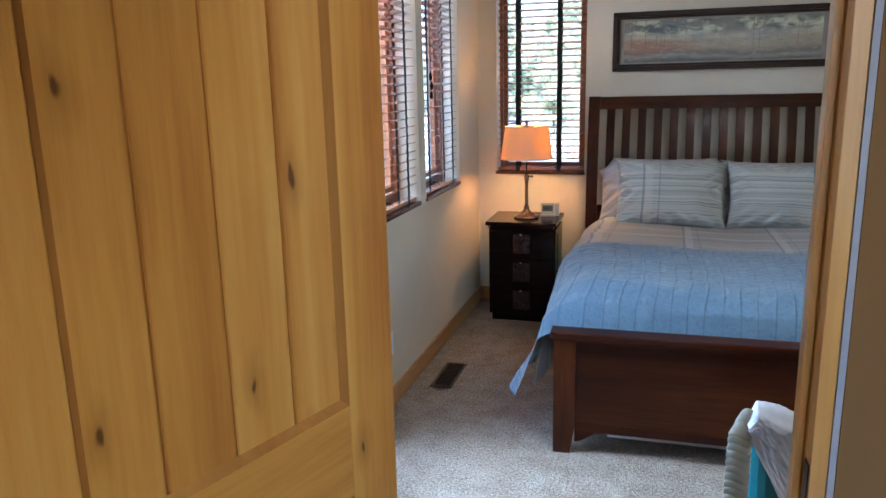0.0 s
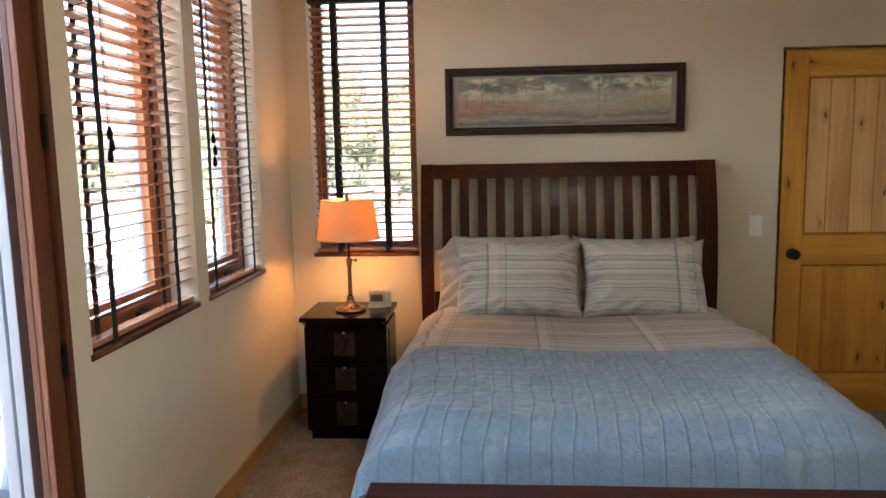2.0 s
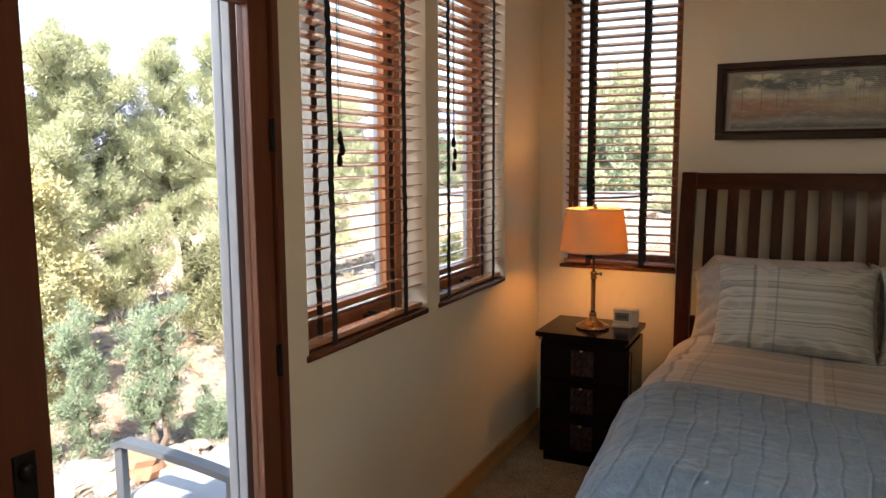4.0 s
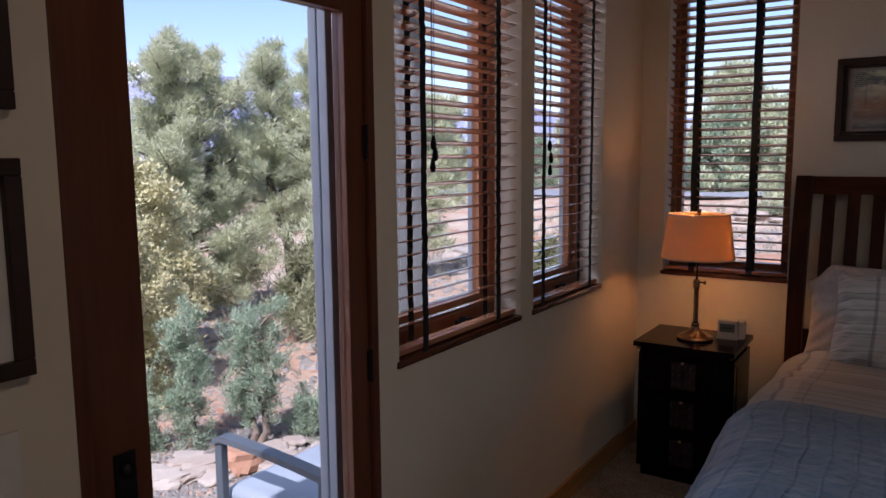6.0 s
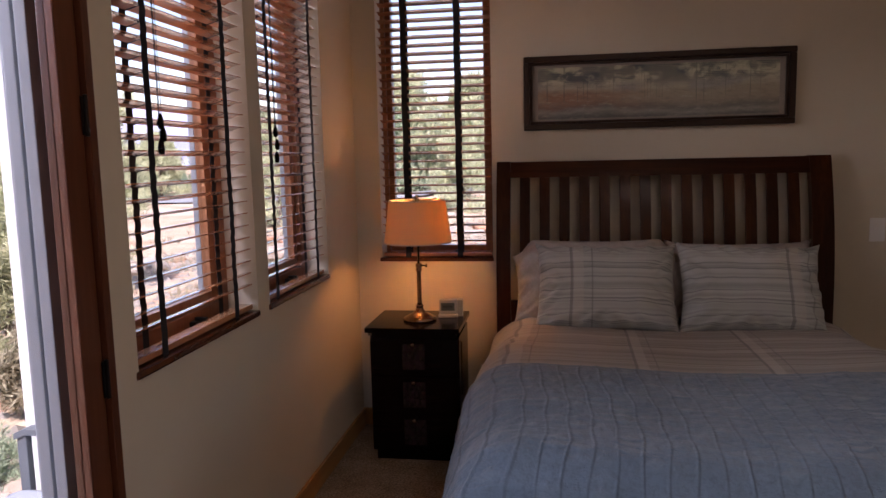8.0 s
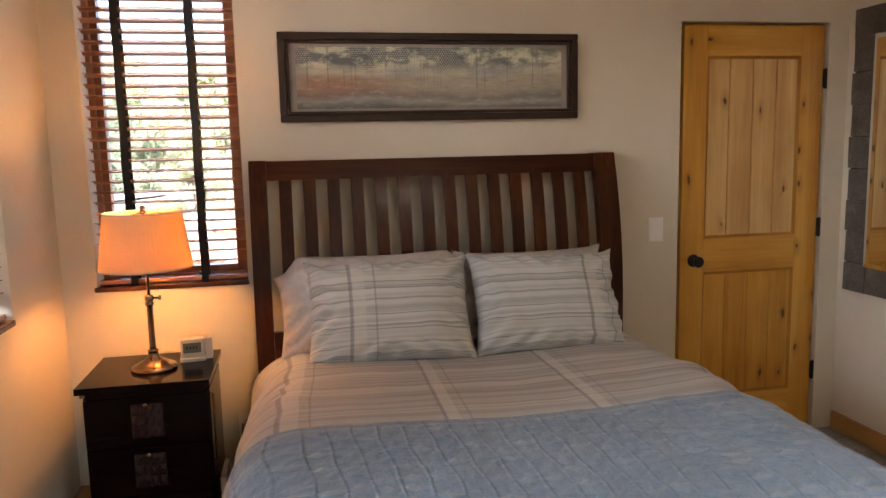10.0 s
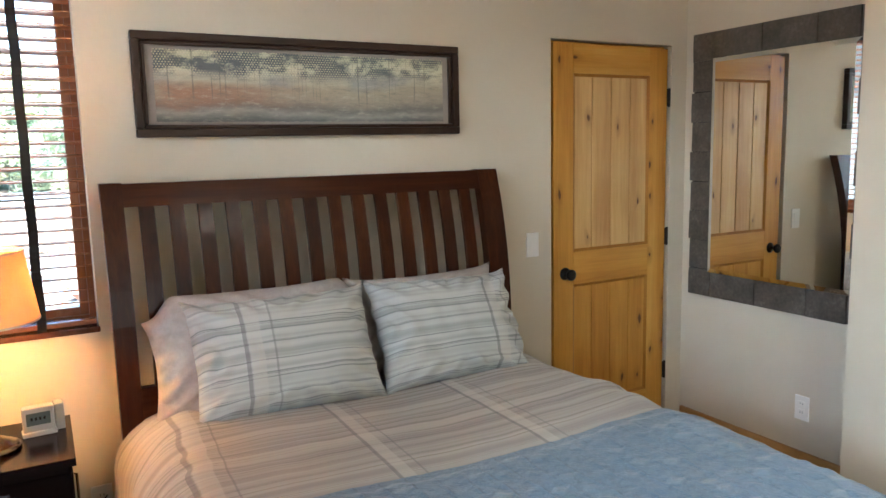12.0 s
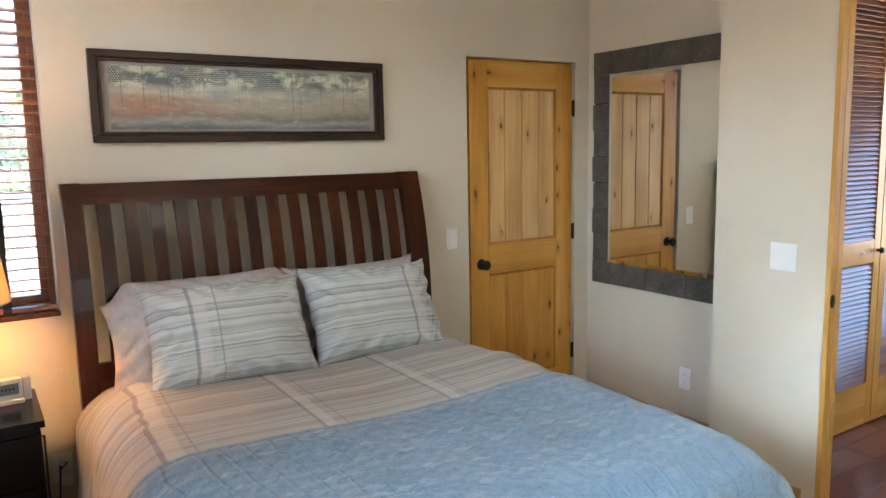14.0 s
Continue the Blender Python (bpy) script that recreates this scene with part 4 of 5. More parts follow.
part("thumb_screw", sc, CHROME, lamp, smooth=True)
part("finial", lathe(bmesh.new(), [(0, 0.598), (0.013, 0.60), (0.014, 0.604), (0.008, 0.608), (0.010, 0.616), (0.011, 0.624), (0.0, 0.628)], 16), CHROME, lamp, smooth=True)


def shade_mat():
    m = Nodes("linen_shade", 0.9)
    c = m.coords()
    w = m.noise(m.coords((1, 1, 6)), 220, 2)
    col = m.ramp(w, [(0.3, (0.60, 0.40, 0.22)), (0.7, (0.70, 0.50, 0.30))])
    m.color(col)
    tr = m.node("BsdfTranslucent", {0: col})
    mx = m.node("MixShader", {0: 0.42, 1: m.b.outputs[0], 2: tr.outputs[0]})
    m.t.links.new(mx.outputs[0], m.t.nodes["Material Output"].inputs[0])
    return m.mat


SH = [(0.168, 0.392), (0.1395, 0.600)]
bm = lathe(bmesh.new(), [SH[0], SH[1], (SH[1][0] - 0.002, SH[1][1]), (SH[0][0] - 0.002, SH[0][1]), SH[0]], 64)
bmesh.ops.delete(bm, geom=[f for f in bm.faces if len(f.verts) > 4], context="FACES")
part("shade", bm, shade_mat(), lamp, "tapered cream linen shade glowing orange", smooth=False)
for r, z in ((0.1405, 0.597), (0.1685, 0.392)):
    part("shade_trim", lathe(bmesh.new(), [(r - 0.003, z), (r, z), (r, z + 0.006), (r - 0.003, z + 0.006), (r - 0.003, z)], 64), PINK, lamp)
bm = bmesh.new()
for k in range(3):
    a = k * 2.094
    tube(bm, [(0, 0, 0.598), (0.137 * math.cos(a), 0.137 * math.sin(a), 0.595)], 0.0018, 6)
part("shade_spider", bm, CHROME, lamp)
bmg = Nodes("bulb_glow", 0.3)
bmg.b.inputs["Emission Color"].default_value, bmg.b.inputs["Emission Strength"].default_value = (1.0, 0.62, 0.28, 1), 3.0
ob = part("bulb", lathe(bmesh.new(), [(0.0, 0.44), (0.012, 0.442), (0.013, 0.46), (0.026, 0.49), (0.028, 0.51), (0.02, 0.53), (0.0, 0.54)], 20), bmg.mat, lamp, smooth=True)

CLK = plain("grey_plastic", (0.34, 0.335, 0.31), 0.4, vary=0.04, bump=0.03)
LCD = plain("lcd_screen", (0.10, 0.12, 0.11), 0.15, vary=0.1, bump=0.0)
clock = thing("desk_clock", "pale grey plastic desk clock with a small screen on the nightstand", "clock", (-0.53, 4.92, 0.68), 5)
bm = box(bmesh.new(), -0.052, 0.038, -0.022, 0.02, 0.0, 0.09, bevel=0.006)
part("body", bm, CLK, clock)
part("foot", box(bmesh.new(), -0.056, 0.042, -0.034, 0.02, 0.0, 0.014, bevel=0.004), CLK, clock)
part("screen", box(bmesh.new(), -0.042, 0.026, -0.024, -0.0222, 0.034, 0.074, bevel=0.0006), LCD, clock, "dark grey liquid crystal screen")
part("digits", boxes([(-0.030 + i * 0.012, -0.024 + i * 0.012, -0.0245, -0.0241, 0.050, 0.060) for i in range(4)]), BLACK, clock)
part("side_block", box(bmesh.new(), 0.040, 0.068, -0.006, 0.05, 0.0, 0.086, bevel=0.004), CLK, clock, "darker grey side block")

# ---- picture over the bed ----
pic = thing("picture", "long abstract landscape in a dark wooden frame above the bed", "picture", (0, 0, 0))
X0, X1, Z0, Z1 = -0.153, 1.166, 1.615, 1.986
FRAMEB = plain("dark_picture_frame", (0.030, 0.015, 0.009), 0.40, vary=0.2, bump=0.05, **{"Specular IOR Level": 0.25})
MATG = plain("grey_linen_mat", (0.27, 0.235, 0.20), 0.8)


def frame_bars(x0, x1, z0, z1, w, y0, y1, material, parent, name="frame"):
    for n, (a, b, c, d) in (("bar", (x0, x1, z1 - w, z1)), ("bar", (x0, x1, z0, z0 + w)), ("bar", (x0, x0 + w, z0 + w, z1 - w)), ("bar", (x1 - w, x1, z0 + w, z1 - w))):
        part(name + "_" + n, box(bmesh.new(), a, b, y0, y1, c, d, bevel=0.005), material, parent)


frame_bars(X0, X1, Z0, Z1, 0.030, YN - 0.038, YN - 0.002, FRAMEB, pic)
frame_bars(X0 + 0.0305, X1 - 0.0305, Z0 + 0.0305, Z1 - 0.0305, 0.014, YN - 0.028, YN - 0.004, FRAMEB, pic, "inner_frame")
part("mat_board", box(bmesh.new(), X0 + 0.045, X1 - 0.045, YN - 0.014, YN - 0.006, Z0 + 0.045, Z1 - 0.045), MATG, pic, "grey linen mat board")


def painting_mat():
    m = Nodes("abstract_paint", 0.55)
    c = m.node("TexCoord").outputs["Object"]
    sep = m.node("SeparateXYZ", {0: c})
    x, z = sep.outputs[0], sep.outputs[2]

    def field(sx, sz, detail=5, rough=0.65, off=0.0):
        return m.noise(m.node("Mapping", {"Vector": c, "Scale": (sx, 1, sz), "Location": (off, 0, off)}).outputs[0], 1.0, detail, rough)

    warp = field(2.6, 5)
    h = m.math("ADD", m.math("DIVIDE", m.math("SUBTRACT", z, 1.67), 0.262), m.math("MULTIPLY", m.math("SUBTRACT", warp, 0.5), 0.34))
    stroke = field(16.0, 60, 6, 0.75)
    col = m.ramp(h, [(0.0, (0.12, 0.12, 0.105)), (0.10, (0.27, 0.255, 0.21)), (0.20, (0.17, 0.16, 0.135)), (0.32, (0.33, 0.28, 0.20)), (0.5, (0.36, 0.31, 0.215)), (0.64, (0.48, 0.43, 0.31)), (0.80, (0.55, 0.53, 0.38)), (1.0, (0.46, 0.45, 0.29))])
    blot = field(3.4, 9, 5, 0.65, 3.0)
    cool = m.math("MULTIPLY", m.ramp(h, [(0.45, (0, 0, 0)), (0.56, (1, 1, 1)), (0.66, (1, 1, 1)), (0.78, (0, 0, 0))]), m.ramp(field(4, 7, 4, 0.6, 11.0), [(0.44, (0, 0, 0)), (0.56, (1, 1, 1))]))
    col = m.mix(m.math("MULTIPLY", cool, 0.6), col, (0.24, 0.25, 0.25))
    redz = m.math("MULTIPLY", m.ramp(h, [(0.12, (0, 0, 0)), (0.24, (1, 1, 1)), (0.44, (1, 1, 1)), (0.58, (0, 0, 0))]), m.ramp(x, [(0.05, (1, 1, 1)), (0.62, (0, 0, 0))]))
    red = m.math("MULTIPLY", redz, m.ramp(blot, [(0.36, (0.25, 0.25, 0.25)), (0.52, (1, 1, 1))]))
    col = m.mix(m.math("MULTIPLY", red, 0.72), col, (0.30, 0.125, 0.065))
    col = m.mix(m.ramp(stroke, [(0.36, (0.35, 0.35, 0.35)), (0.48, (0, 0, 0))]), col, (0.11, 0.105, 0.095))
    col = m.mix(m.ramp(stroke, [(0.54, (0, 0, 0)), (0.68, (0.35, 0.35, 0.35))]), col, (0.56, 0.53, 0.41))
    topz = m.ramp(h, [(0.58, (0, 0, 0)), (0.74, (1, 1, 1))])
    dark = m.math("MULTIPLY", topz, m.ramp(field(8, 15, 5, 0.7, 7.0), [(0.41, (0, 0, 0)), (0.52, (1, 1, 1))]))
    col = m.mix(m.math("MULTIPLY", dark, 0.88), col, (0.045, 0.060, 0.085))
    row = m.math("MULTIPLY", z, 115.0)
    shift = m.math("MULTIPLY", m.math("MODULO", m.math("FLOOR", row), 2.0), 0.5)
    fx = m.math("SUBTRACT", m.math("FRACT", m.math("ADD", m.math("MULTIPLY", x, 92.0), shift)), 0.5)
    fz = m.math("SUBTRACT", m.math("FRACT", row), 0.5)
    rr = m.math("SQRT", m.math("ADD", m.math("MULTIPLY", fx, fx), m.math("MULTIPLY", fz, fz)))
    honey = m.math("MULTIPLY", m.ramp(rr, [(0.20, (1, 1, 1)), (0.34, (0, 0, 0))]), m.math("MULTIPLY", m.ramp(h, [(0.60, (0, 0, 0)), (0.72, (1, 1, 1))]), m.ramp(field(6, 12, 3, 0.5, 5.0), [(0.36, (0, 0, 0)), (0.46, (1, 1, 1))])))
    col = m.mix(m.math("MULTIPLY", honey, 0.75), col, (0.62, 0.57, 0.36))
    drip = field(105, 1.6, 3, 0.5, 1.0)
    dr = m.math("MULTIPLY", m.ramp(drip, [(0.59, (0, 0, 0)), (0.63, (1, 1, 1))]), m.ramp(m.math("ADD", h, m.math("MULTIPLY", m.math("SUBTRACT", drip, 0.5), 0.9)), [(0.38, (0, 0, 0)), (0.55, (1, 1, 1))]))
    col = m.mix(m.math("MULTIPLY", dr, 0.5), col, (0.10, 0.10, 0.09))
    m.color(col)
    return m.bump(m.math("ADD", stroke, m.math("MULTIPLY", honey, 0.5)), 0.5, 0.003)


bm = bmesh.new()
ax0, ax1, az0, az1 = X0 + 0.072, X1 - 0.072, Z0 + 0.055, Z1 - 0.058
sheet(bm, 160, 40, lambda u, v: (ax0 + u * (ax1 - ax0) + 0.0015 * noise.noise(Vector((v * 30, u * 3, 1))) * (abs(u - 0.5) > 0.49), YN - 0.018, az0 + v * (az1 - az0) + 0.004 * noise.noise(Vector((u * 60, v, 2))) * (abs(v - 0.5) > 0.49)))
g = bmesh.ops.extrude_face_region(bm, geom=bm.faces[:])
bmesh.ops.translate(bm, vec=(0, 0.0035, 0), verts=[e for e in g["geom"] if isinstance(e, bmesh.types.BMVert)])
part("canvas", bm, painting_mat(), pic, "abstract landscape in cream, grey and rust with a dark dotted top edge")

# ---- mirror with slate tiles ----
mir = thing("mirror", "rectangular mirror framed with rough dark slate tiles on the wall", "mirror", (0, 0, 0))


def slate():
    m = Nodes("slate_tile", 0.7)
    c = m.coords(per_object=True)
    a = m.noise(c, 9, 5, 0.65)
    b = m.noise(c, 60, 3)
    m.color(m.ramp(m.math("ADD", m.math("MULTIPLY", a, 0.6), m.math("MULTIPLY", b, 0.4)), [(0.34, (0.046, 0.038, 0.030)), (0.55, (0.092, 0.078, 0.060)), (0.68, (0.145, 0.125, 0.10))]))
    return m.bump(a, 0.5, 0.006)


SLATE = slate()
MY0, MY1, MZ0, MZ1 = 4.075, 5.105, 0.748, 2.105
tw = 0.142


def tile(y0, y1, z0, z1, proud):
    bm = bmesh.new()
    nx = 6
    j = [random.uniform(-0.003, 0.003) for _ in range(8)]
    sheet(bm, 5, 5, lambda u, v: (XR - 0.022 - proud - 0.0015 * random.random(), y0 + 0.002 + u * (y1 - y0 - 0.004) + j[0] * v, z0 + 0.002 + v * (z1 - z0 - 0.004) + j[1] * u))
    g = bmesh.ops.extrude_face_region(bm, geom=bm.faces[:])
    for e in g["geom"]:
        if isinstance(e, bmesh.types.BMVert):
            e.co.x = XR - 0.0025
    bmesh.ops.recalc_face_normals(bm, faces=bm.faces)
    part("tile", bm, SLATE, mir)


ycut = [MY1, MY1 - tw, 4.69, 4.41, 4.075 + tw, MY0]
for a, b in zip(ycut, ycut[1:]):
    tile(b, a, MZ1 - tw, MZ1, random.uniform(0, 0.004))
    tile(b, a, MZ0, MZ0 + tw, random.uniform(0, 0.004))
n = 7
for k in range(n):
    z0 = MZ0 + tw + k * (MZ1 - MZ0 - 2 * tw) / n
    z1 = MZ0 + tw + (k + 1) * (MZ1 - MZ0 - 2 * tw) / n
    o = 0.005 if k % 2 else 0.0
    tile(MY1 - tw + o - 0.006, MY1 + o, z0, z1, 0.003 * (k % 2))
    tile(MY0 - o * 0, MY0 + tw - o, z0, z1, 0.008 * (k % 2))
MIRROR = Nodes("mirror_glass", 0.015, 1.0)
MIRROR.b.inputs["Base Color"].default_value = (0.86, 0.88, 0.86, 1)
my0, my1, mz0, mz1 = MY0 + tw - 0.012, MY1 - tw + 0.012, MZ0 + tw - 0.01, MZ1 - tw + 0.01
bm = bmesh.new()
bv = 0.022
outer = [bm.verts.new((XR - 0.0265, y, z)) for y, z in ((my0, mz0), (my1, mz0), (my1, mz1), (my0, mz1))]
inner = [bm.verts.new((XR - 0.0325, y, z)) for y, z in ((my0 + bv, mz0 + bv), (my1 - bv, mz0 + bv), (my1 - bv, mz1 - bv), (my0 + bv, mz1 - bv))]
for k in range(4):
    bm.faces.new((outer[k], outer[(k + 1) % 4], inner[(k + 1) % 4], inner[k]))
bm.faces.new(inner)
bmesh.ops.recalc_face_normals(bm, faces=bm.faces)
part("mirror_glass", bm, MIRROR.mat, mir, "bevelled mirror glass")
part("grout", box(bmesh.new(), XR - 0.016, XR - 0.003, MY0 + 0.006, MY1 - 0.006, MZ0 + 0.006, MZ1 - 0.006), BLACK, mir, "dark joints between the tiles")
part("backing", box(bmesh.new(), XR - 0.0255, XR - 0.0165, my0 + 0.004, my1 - 0.004, mz0 + 0.02, mz1 - 0.02), BLACK, mir)


# ---- switches, outlets, vent, wire ----
def plate(name, label, category, m, w, h, rockers):
    ob = new(name)
    ob.matrix_world = m
    tagged(ob, label, category)
    part("plate", box(bmesh.new(), -w / 2, w / 2, -0.006, 0, -h / 2, h / 2, bevel=0.0022), WHITE, ob)
    for x in rockers:
        if category == "light switch":
            part("rocker", box(bmesh.new(), x - 0.0165, x + 0.0165, -0.0085, -0.0062, -0.033, 0.033, bevel=0.001), WHITE, ob)
        else:
            for z in (-0.02, 0.02):
                part("socket", box(bmesh.new(), x - 0.016, x + 0.016, -0.0078, -0.0062, z - 0.014, z + 0.014, bevel=0.001), WHITE, ob)
                part("slots", boxes([(x - 0.007, x - 0.005, -0.0082, -0.0079, z - 0.003, z + 0.006), (x + 0.005, x + 0.007, -0.0082, -0.0079, z - 0.003, z + 0.006)]), BLACK, ob)
    return ob


R = lambda deg: Matrix.Rotation(radians(deg), 4, "Z")
plate("light_switch", "white single rocker light switch on the wall by the closet door", "light switch", Matrix.Translation((1.575, YN - 0.0005, 1.085)), 0.072, 0.117, (0,))
plate("light_switch", "white double rocker light switch by the hall doorway", "light switch", Matrix.Translation((XP - 0.0005, 3.687, 1.085)) @ R(-90), 0.118, 0.117, (-0.024, 0.024))
plate("wall_outlet", "white wall outlet below the slate framed mirror", "outlet", Matrix.Translation((XR - 0.0005, 4.417, 0.305)) @ R(-90), 0.072, 0.117, (0,))
plate("wall_outlet", "white wall outlet below the windows", "outlet", Matrix.Translation((XL + 0.0005, 3.235, 0.32)) @ R(90), 0.072, 0.117, (0,))
plate("wall_outlet", "pale wall outlet behind the nightstand", "outlet", Matrix.Translation((-0.365, YN - 0.0005, 0.30)), 0.072, 0.117, (0,))
plug = thing("power_adapter", "white power adapter with dark cords plugged into the wall outlet", "adapter", (0, 0, 0))
part("body", box(bmesh.new(), -0.385, -0.335, YN - 0.052, YN - 0.0085, 0.235, 0.285, bevel=0.006), WHITE, plug)
for off in (0.0, 0.022):
    c = tube(bmesh.new(), [(-0.37 + off, YN - 0.02, 0.30 + off), (-0.38, YN - 0.06, 0.33 - off), (-0.39, YN - 0.08, 0.20), (-0.40 - off, YN - 0.09, 0.05), (-0.43, 5.06, 0.012 + off * 0.2), (-0.50 - off, 5.06, 0.012)], 0.003, 6)
    part("cord", c, BLACK, plug, "black power cord", smooth=True)
vent = thing("floor_vent", "dark metal floor vent set in the carpet near the baseboard", "floor vent", (-0.893, 3.66, 0.008))
VENT = plain("dark_bronze_metal", (0.05, 0.035, 0.025), 0.4, 0.7)
part("frame", boxes([(-0.058, 0.058, -0.17, -0.155, 0, 0.006), (-0.058, 0.058, 0.155, 0.17, 0, 0.006), (-0.058, -0.044, -0.155, 0.155, 0, 0.006), (0.044, 0.058, -0.155, 0.155, 0, 0.006)], bevel=0.001), VENT, vent)
part("backing", boxes([(-0.044, 0.044, -0.155, 0.155, -0.004, -0.001)]), BLACK, vent)
for i in range(17):
    sl = box(bmesh.new(), -0.0438, 0.0438, -0.003, 0.003, 0.0, 0.0045)
    sl.transform(Matrix.Translation((0, -0.144 + i * 0.018, 0)))
    part("slat", sl, VENT, vent)

# prints on the west wall by the outer door
for z0, z1, s in ((1.185, 1.56, 1), (1.64, 2.0, 2)):
    p = thing("picture", "small black framed print with a pale mat by the outer door", "picture", (XL, 0, 0), 0, "black framed prints")
    for a, b, c, d in ((1.56, 1.93, z1 - 0.03, z1), (1.56, 1.93, z0, z0 + 0.03), (1.56, 1.59, z0 + 0.03, z1 - 0.03), (1.90, 1.93, z0 + 0.03, z1 - 0.03)):
        part("frame_bar", box(bmesh.new(), 0.001, 0.025, a, b, c, d, bevel=0.003), FRAMEB, p)
    part("mat_board", box(bmesh.new(), 0.003, 0.010, 1.59, 1.90, z0 + 0.03, z1 - 0.03), FABRIC_W, p)
    part("print", box(bmesh.new(), 0.010, 0.0115, 1.67, 1.82, z0 + 0.10, z1 - 0.10), MATG, p)
p = part("paper_print", box(bmesh.new(), XL + 0.001, XL + 0.008, 1.58, 1.90, 0.78, 1.09, bevel=0.001), FABRIC_W)
tagged(p, "pale unframed print on the wall by the outer door", "print")

# ---- laundry basket with a fleece throw ----
TEAL = plain("teal_plastic", (0.03, 0.16, 0.19), 0.45, vary=0.08)
bx, by = 0.572, 2.355
bas = part("laundry_basket", bmesh.new(), TEAL)
bm = bmesh.new()


def basket_f(r_add, zt):
    def f(u, v):
        a = u * 2 * math.pi
        c, s = math.cos(a), math.sin(a)
        k = (abs(c) ** 4 + abs(s) ** 4) ** -0.25
        r = (0.12 + 0.03 * v + r_add) * k
        sag = 1 - 0.34 * smooth01((s * r + 0.10) / 0.22) - 0.15 * smooth01((c * r) / 0.12)
        return (bx + r * c, by + r * s, 0.012 + v * (zt - 0.10) * 1.33 * sag)
    return f


sheet(bm, 48, 8, basket_f(0.0, 0.50))
sheet(bm, 48, 8, basket_f(-0.006, 0.50))
sheet(bm, 48, 1, lambda u, v: Vector(basket_f(-0.006 + 0.006 * v, 0.50)(u, 1.0)))
cap = bm.verts.new((bx, by, 0.014))
ring = [v for v in bm.verts if abs(v.co.z - 0.012) < 1e-5]
ring = sorted(ring, key=lambda v: math.atan2(v.co.y - by, v.co.x - bx))
bmesh.ops.remove_doubles(bm, verts=bm.verts, dist=0.0003)
bm.to_mesh(bas.data)
bm.free()
tagged(bas, "teal plastic laundry basket on the carpet at the bed's foot", "laundry basket")
FLEECE = plain("white_fleece", (0.70, 0.69, 0.73), 0.95, vary=0.10, scale=30, bump=0.9)


def throw_f(u, v):
    x = 0.428 + u * 0.30
    top = 0.566 + 0.054 * smooth01((x - 0.425) / 0.03) - 0.34 * max(0.0, x - 0.455)
    low = max(0.13, 0.545 - 2.1 * (x - 0.43))
    fold = 0.012 * math.sin(34 * x + 9 * v) + 0.010 * noise.noise(Vector((x * 22, v * 6, 3)))
    fold += 0.006 * noise.noise(Vector((x * 60, v * 22, 8)))
    if v < 0.35:
        q = 1 - v / 0.35
        return (x + 0.02 * q, by - 0.165 + 0.014 * (1 - q) + q * 0.20, top + 0.012 * math.sin(q * 7) - 0.13 * q * q + fold * 0.6)
    q = (v - 0.35) / 0.65
    z = top + (low - top) * q
    return (x + 0.4 * fold * q, by - 0.160 - 0.022 * smooth01(q / 0.1) - fold * smooth01(q / 0.2), z)


bm = sheet(bmesh.new(), 90, 90, throw_f)
bmesh.ops.solidify(bm, geom=bm.faces[:], thickness=0.012)
tagged(part("throw", bm, FLEECE, smooth=True), "white fleece throw draped over the laundry basket rim", "throw")
CREAM = plain("ribbed_cream_knit", (0.42, 0.39, 0.32), 0.95, vary=0.15, scale=20, bump=0.9)


def knit_f(u, v):
    a = (u - 0.5) * 2.2
    wide = 0.034 + 0.006 * v
    over = max(0.0, 0.08 - v) / 0.08
    rib = 0.004 * abs(math.sin(v * 66 + 0.4 * math.sin(u * 5))) ** 0.6
    x = 0.412 - 0.008 * v + wide * math.sin(a) * (1 - 0.2 * over) + 0.024 * over + rib * math.sin(a)
    y = by - 0.155 - (0.020 + rib) * math.cos(a) + 0.03 * over
    return (x, y, 0.572 + 0.035 * over * math.cos(a) - v * 0.50 + 0.004 * math.sin(u * 6))


bm = sheet(bmesh.new(), 24, 260, knit_f)
bmesh.ops.solidify(bm, geom=bm.faces[:], thickness=0.008)
tagged(part("knit_blanket", bm, CREAM, smooth=True), "cream ribbed knit blanket hanging down the basket's side", "blanket")

cl = thing("ceiling_light", "round white flush ceiling light with a frosted lens", "ceiling light", (0.75, 2.0, H))
part("rim", lathe(bmesh.new(), [(0.20, -0.0005), (0.24, -0.0005), (0.235, -0.035), (0.215, -0.045), (0.20, -0.04), (0.20, -0.0005)], 40), WHITE, cl, smooth=True)


# ---- outside ----
def raw_mesh(name, verts, faces, material, parent=None, label="", kind=""):
    me = bpy.data.meshes.new(name)
    me.from_pydata(verts, [], faces)
    me.materials.append(material)
    ob = new(name, me)
    ob.parent = parent
    return tagged(ob, label=label, kind=kind)


def leaf_mat(name, dark, light, scale=3.0):
    m = Nodes(name, 0.75)
    rnd = m.node("NewGeometry").outputs["Random Per Island"]
    n = m.noise(m.coords(), scale, 2)
    f = m.math("ADD", m.math("MULTIPLY", rnd, 0.5), m.math("MULTIPLY", n, 0.5))
    col = m.ramp(f, [(0.2, dark), (0.8, light)])
    m.color(col)
    tr = m.node("BsdfTranslucent", {0: col})
    mx = m.node("MixShader", {0: 0.42, 1: m.b.outputs[0], 2: tr.outputs[0]})
    m.t.links.new(mx.outputs[0], m.t.nodes["Material Output"].inputs[0])
    return m.mat


PINYON = leaf_mat("pinyon_needles", (0.32, 0.35, 0.21), (0.66, 0.68, 0.47))
JUNIPER = leaf_mat("juniper_needles", (0.20, 0.27, 0.18), (0.42, 0.50, 0.36))
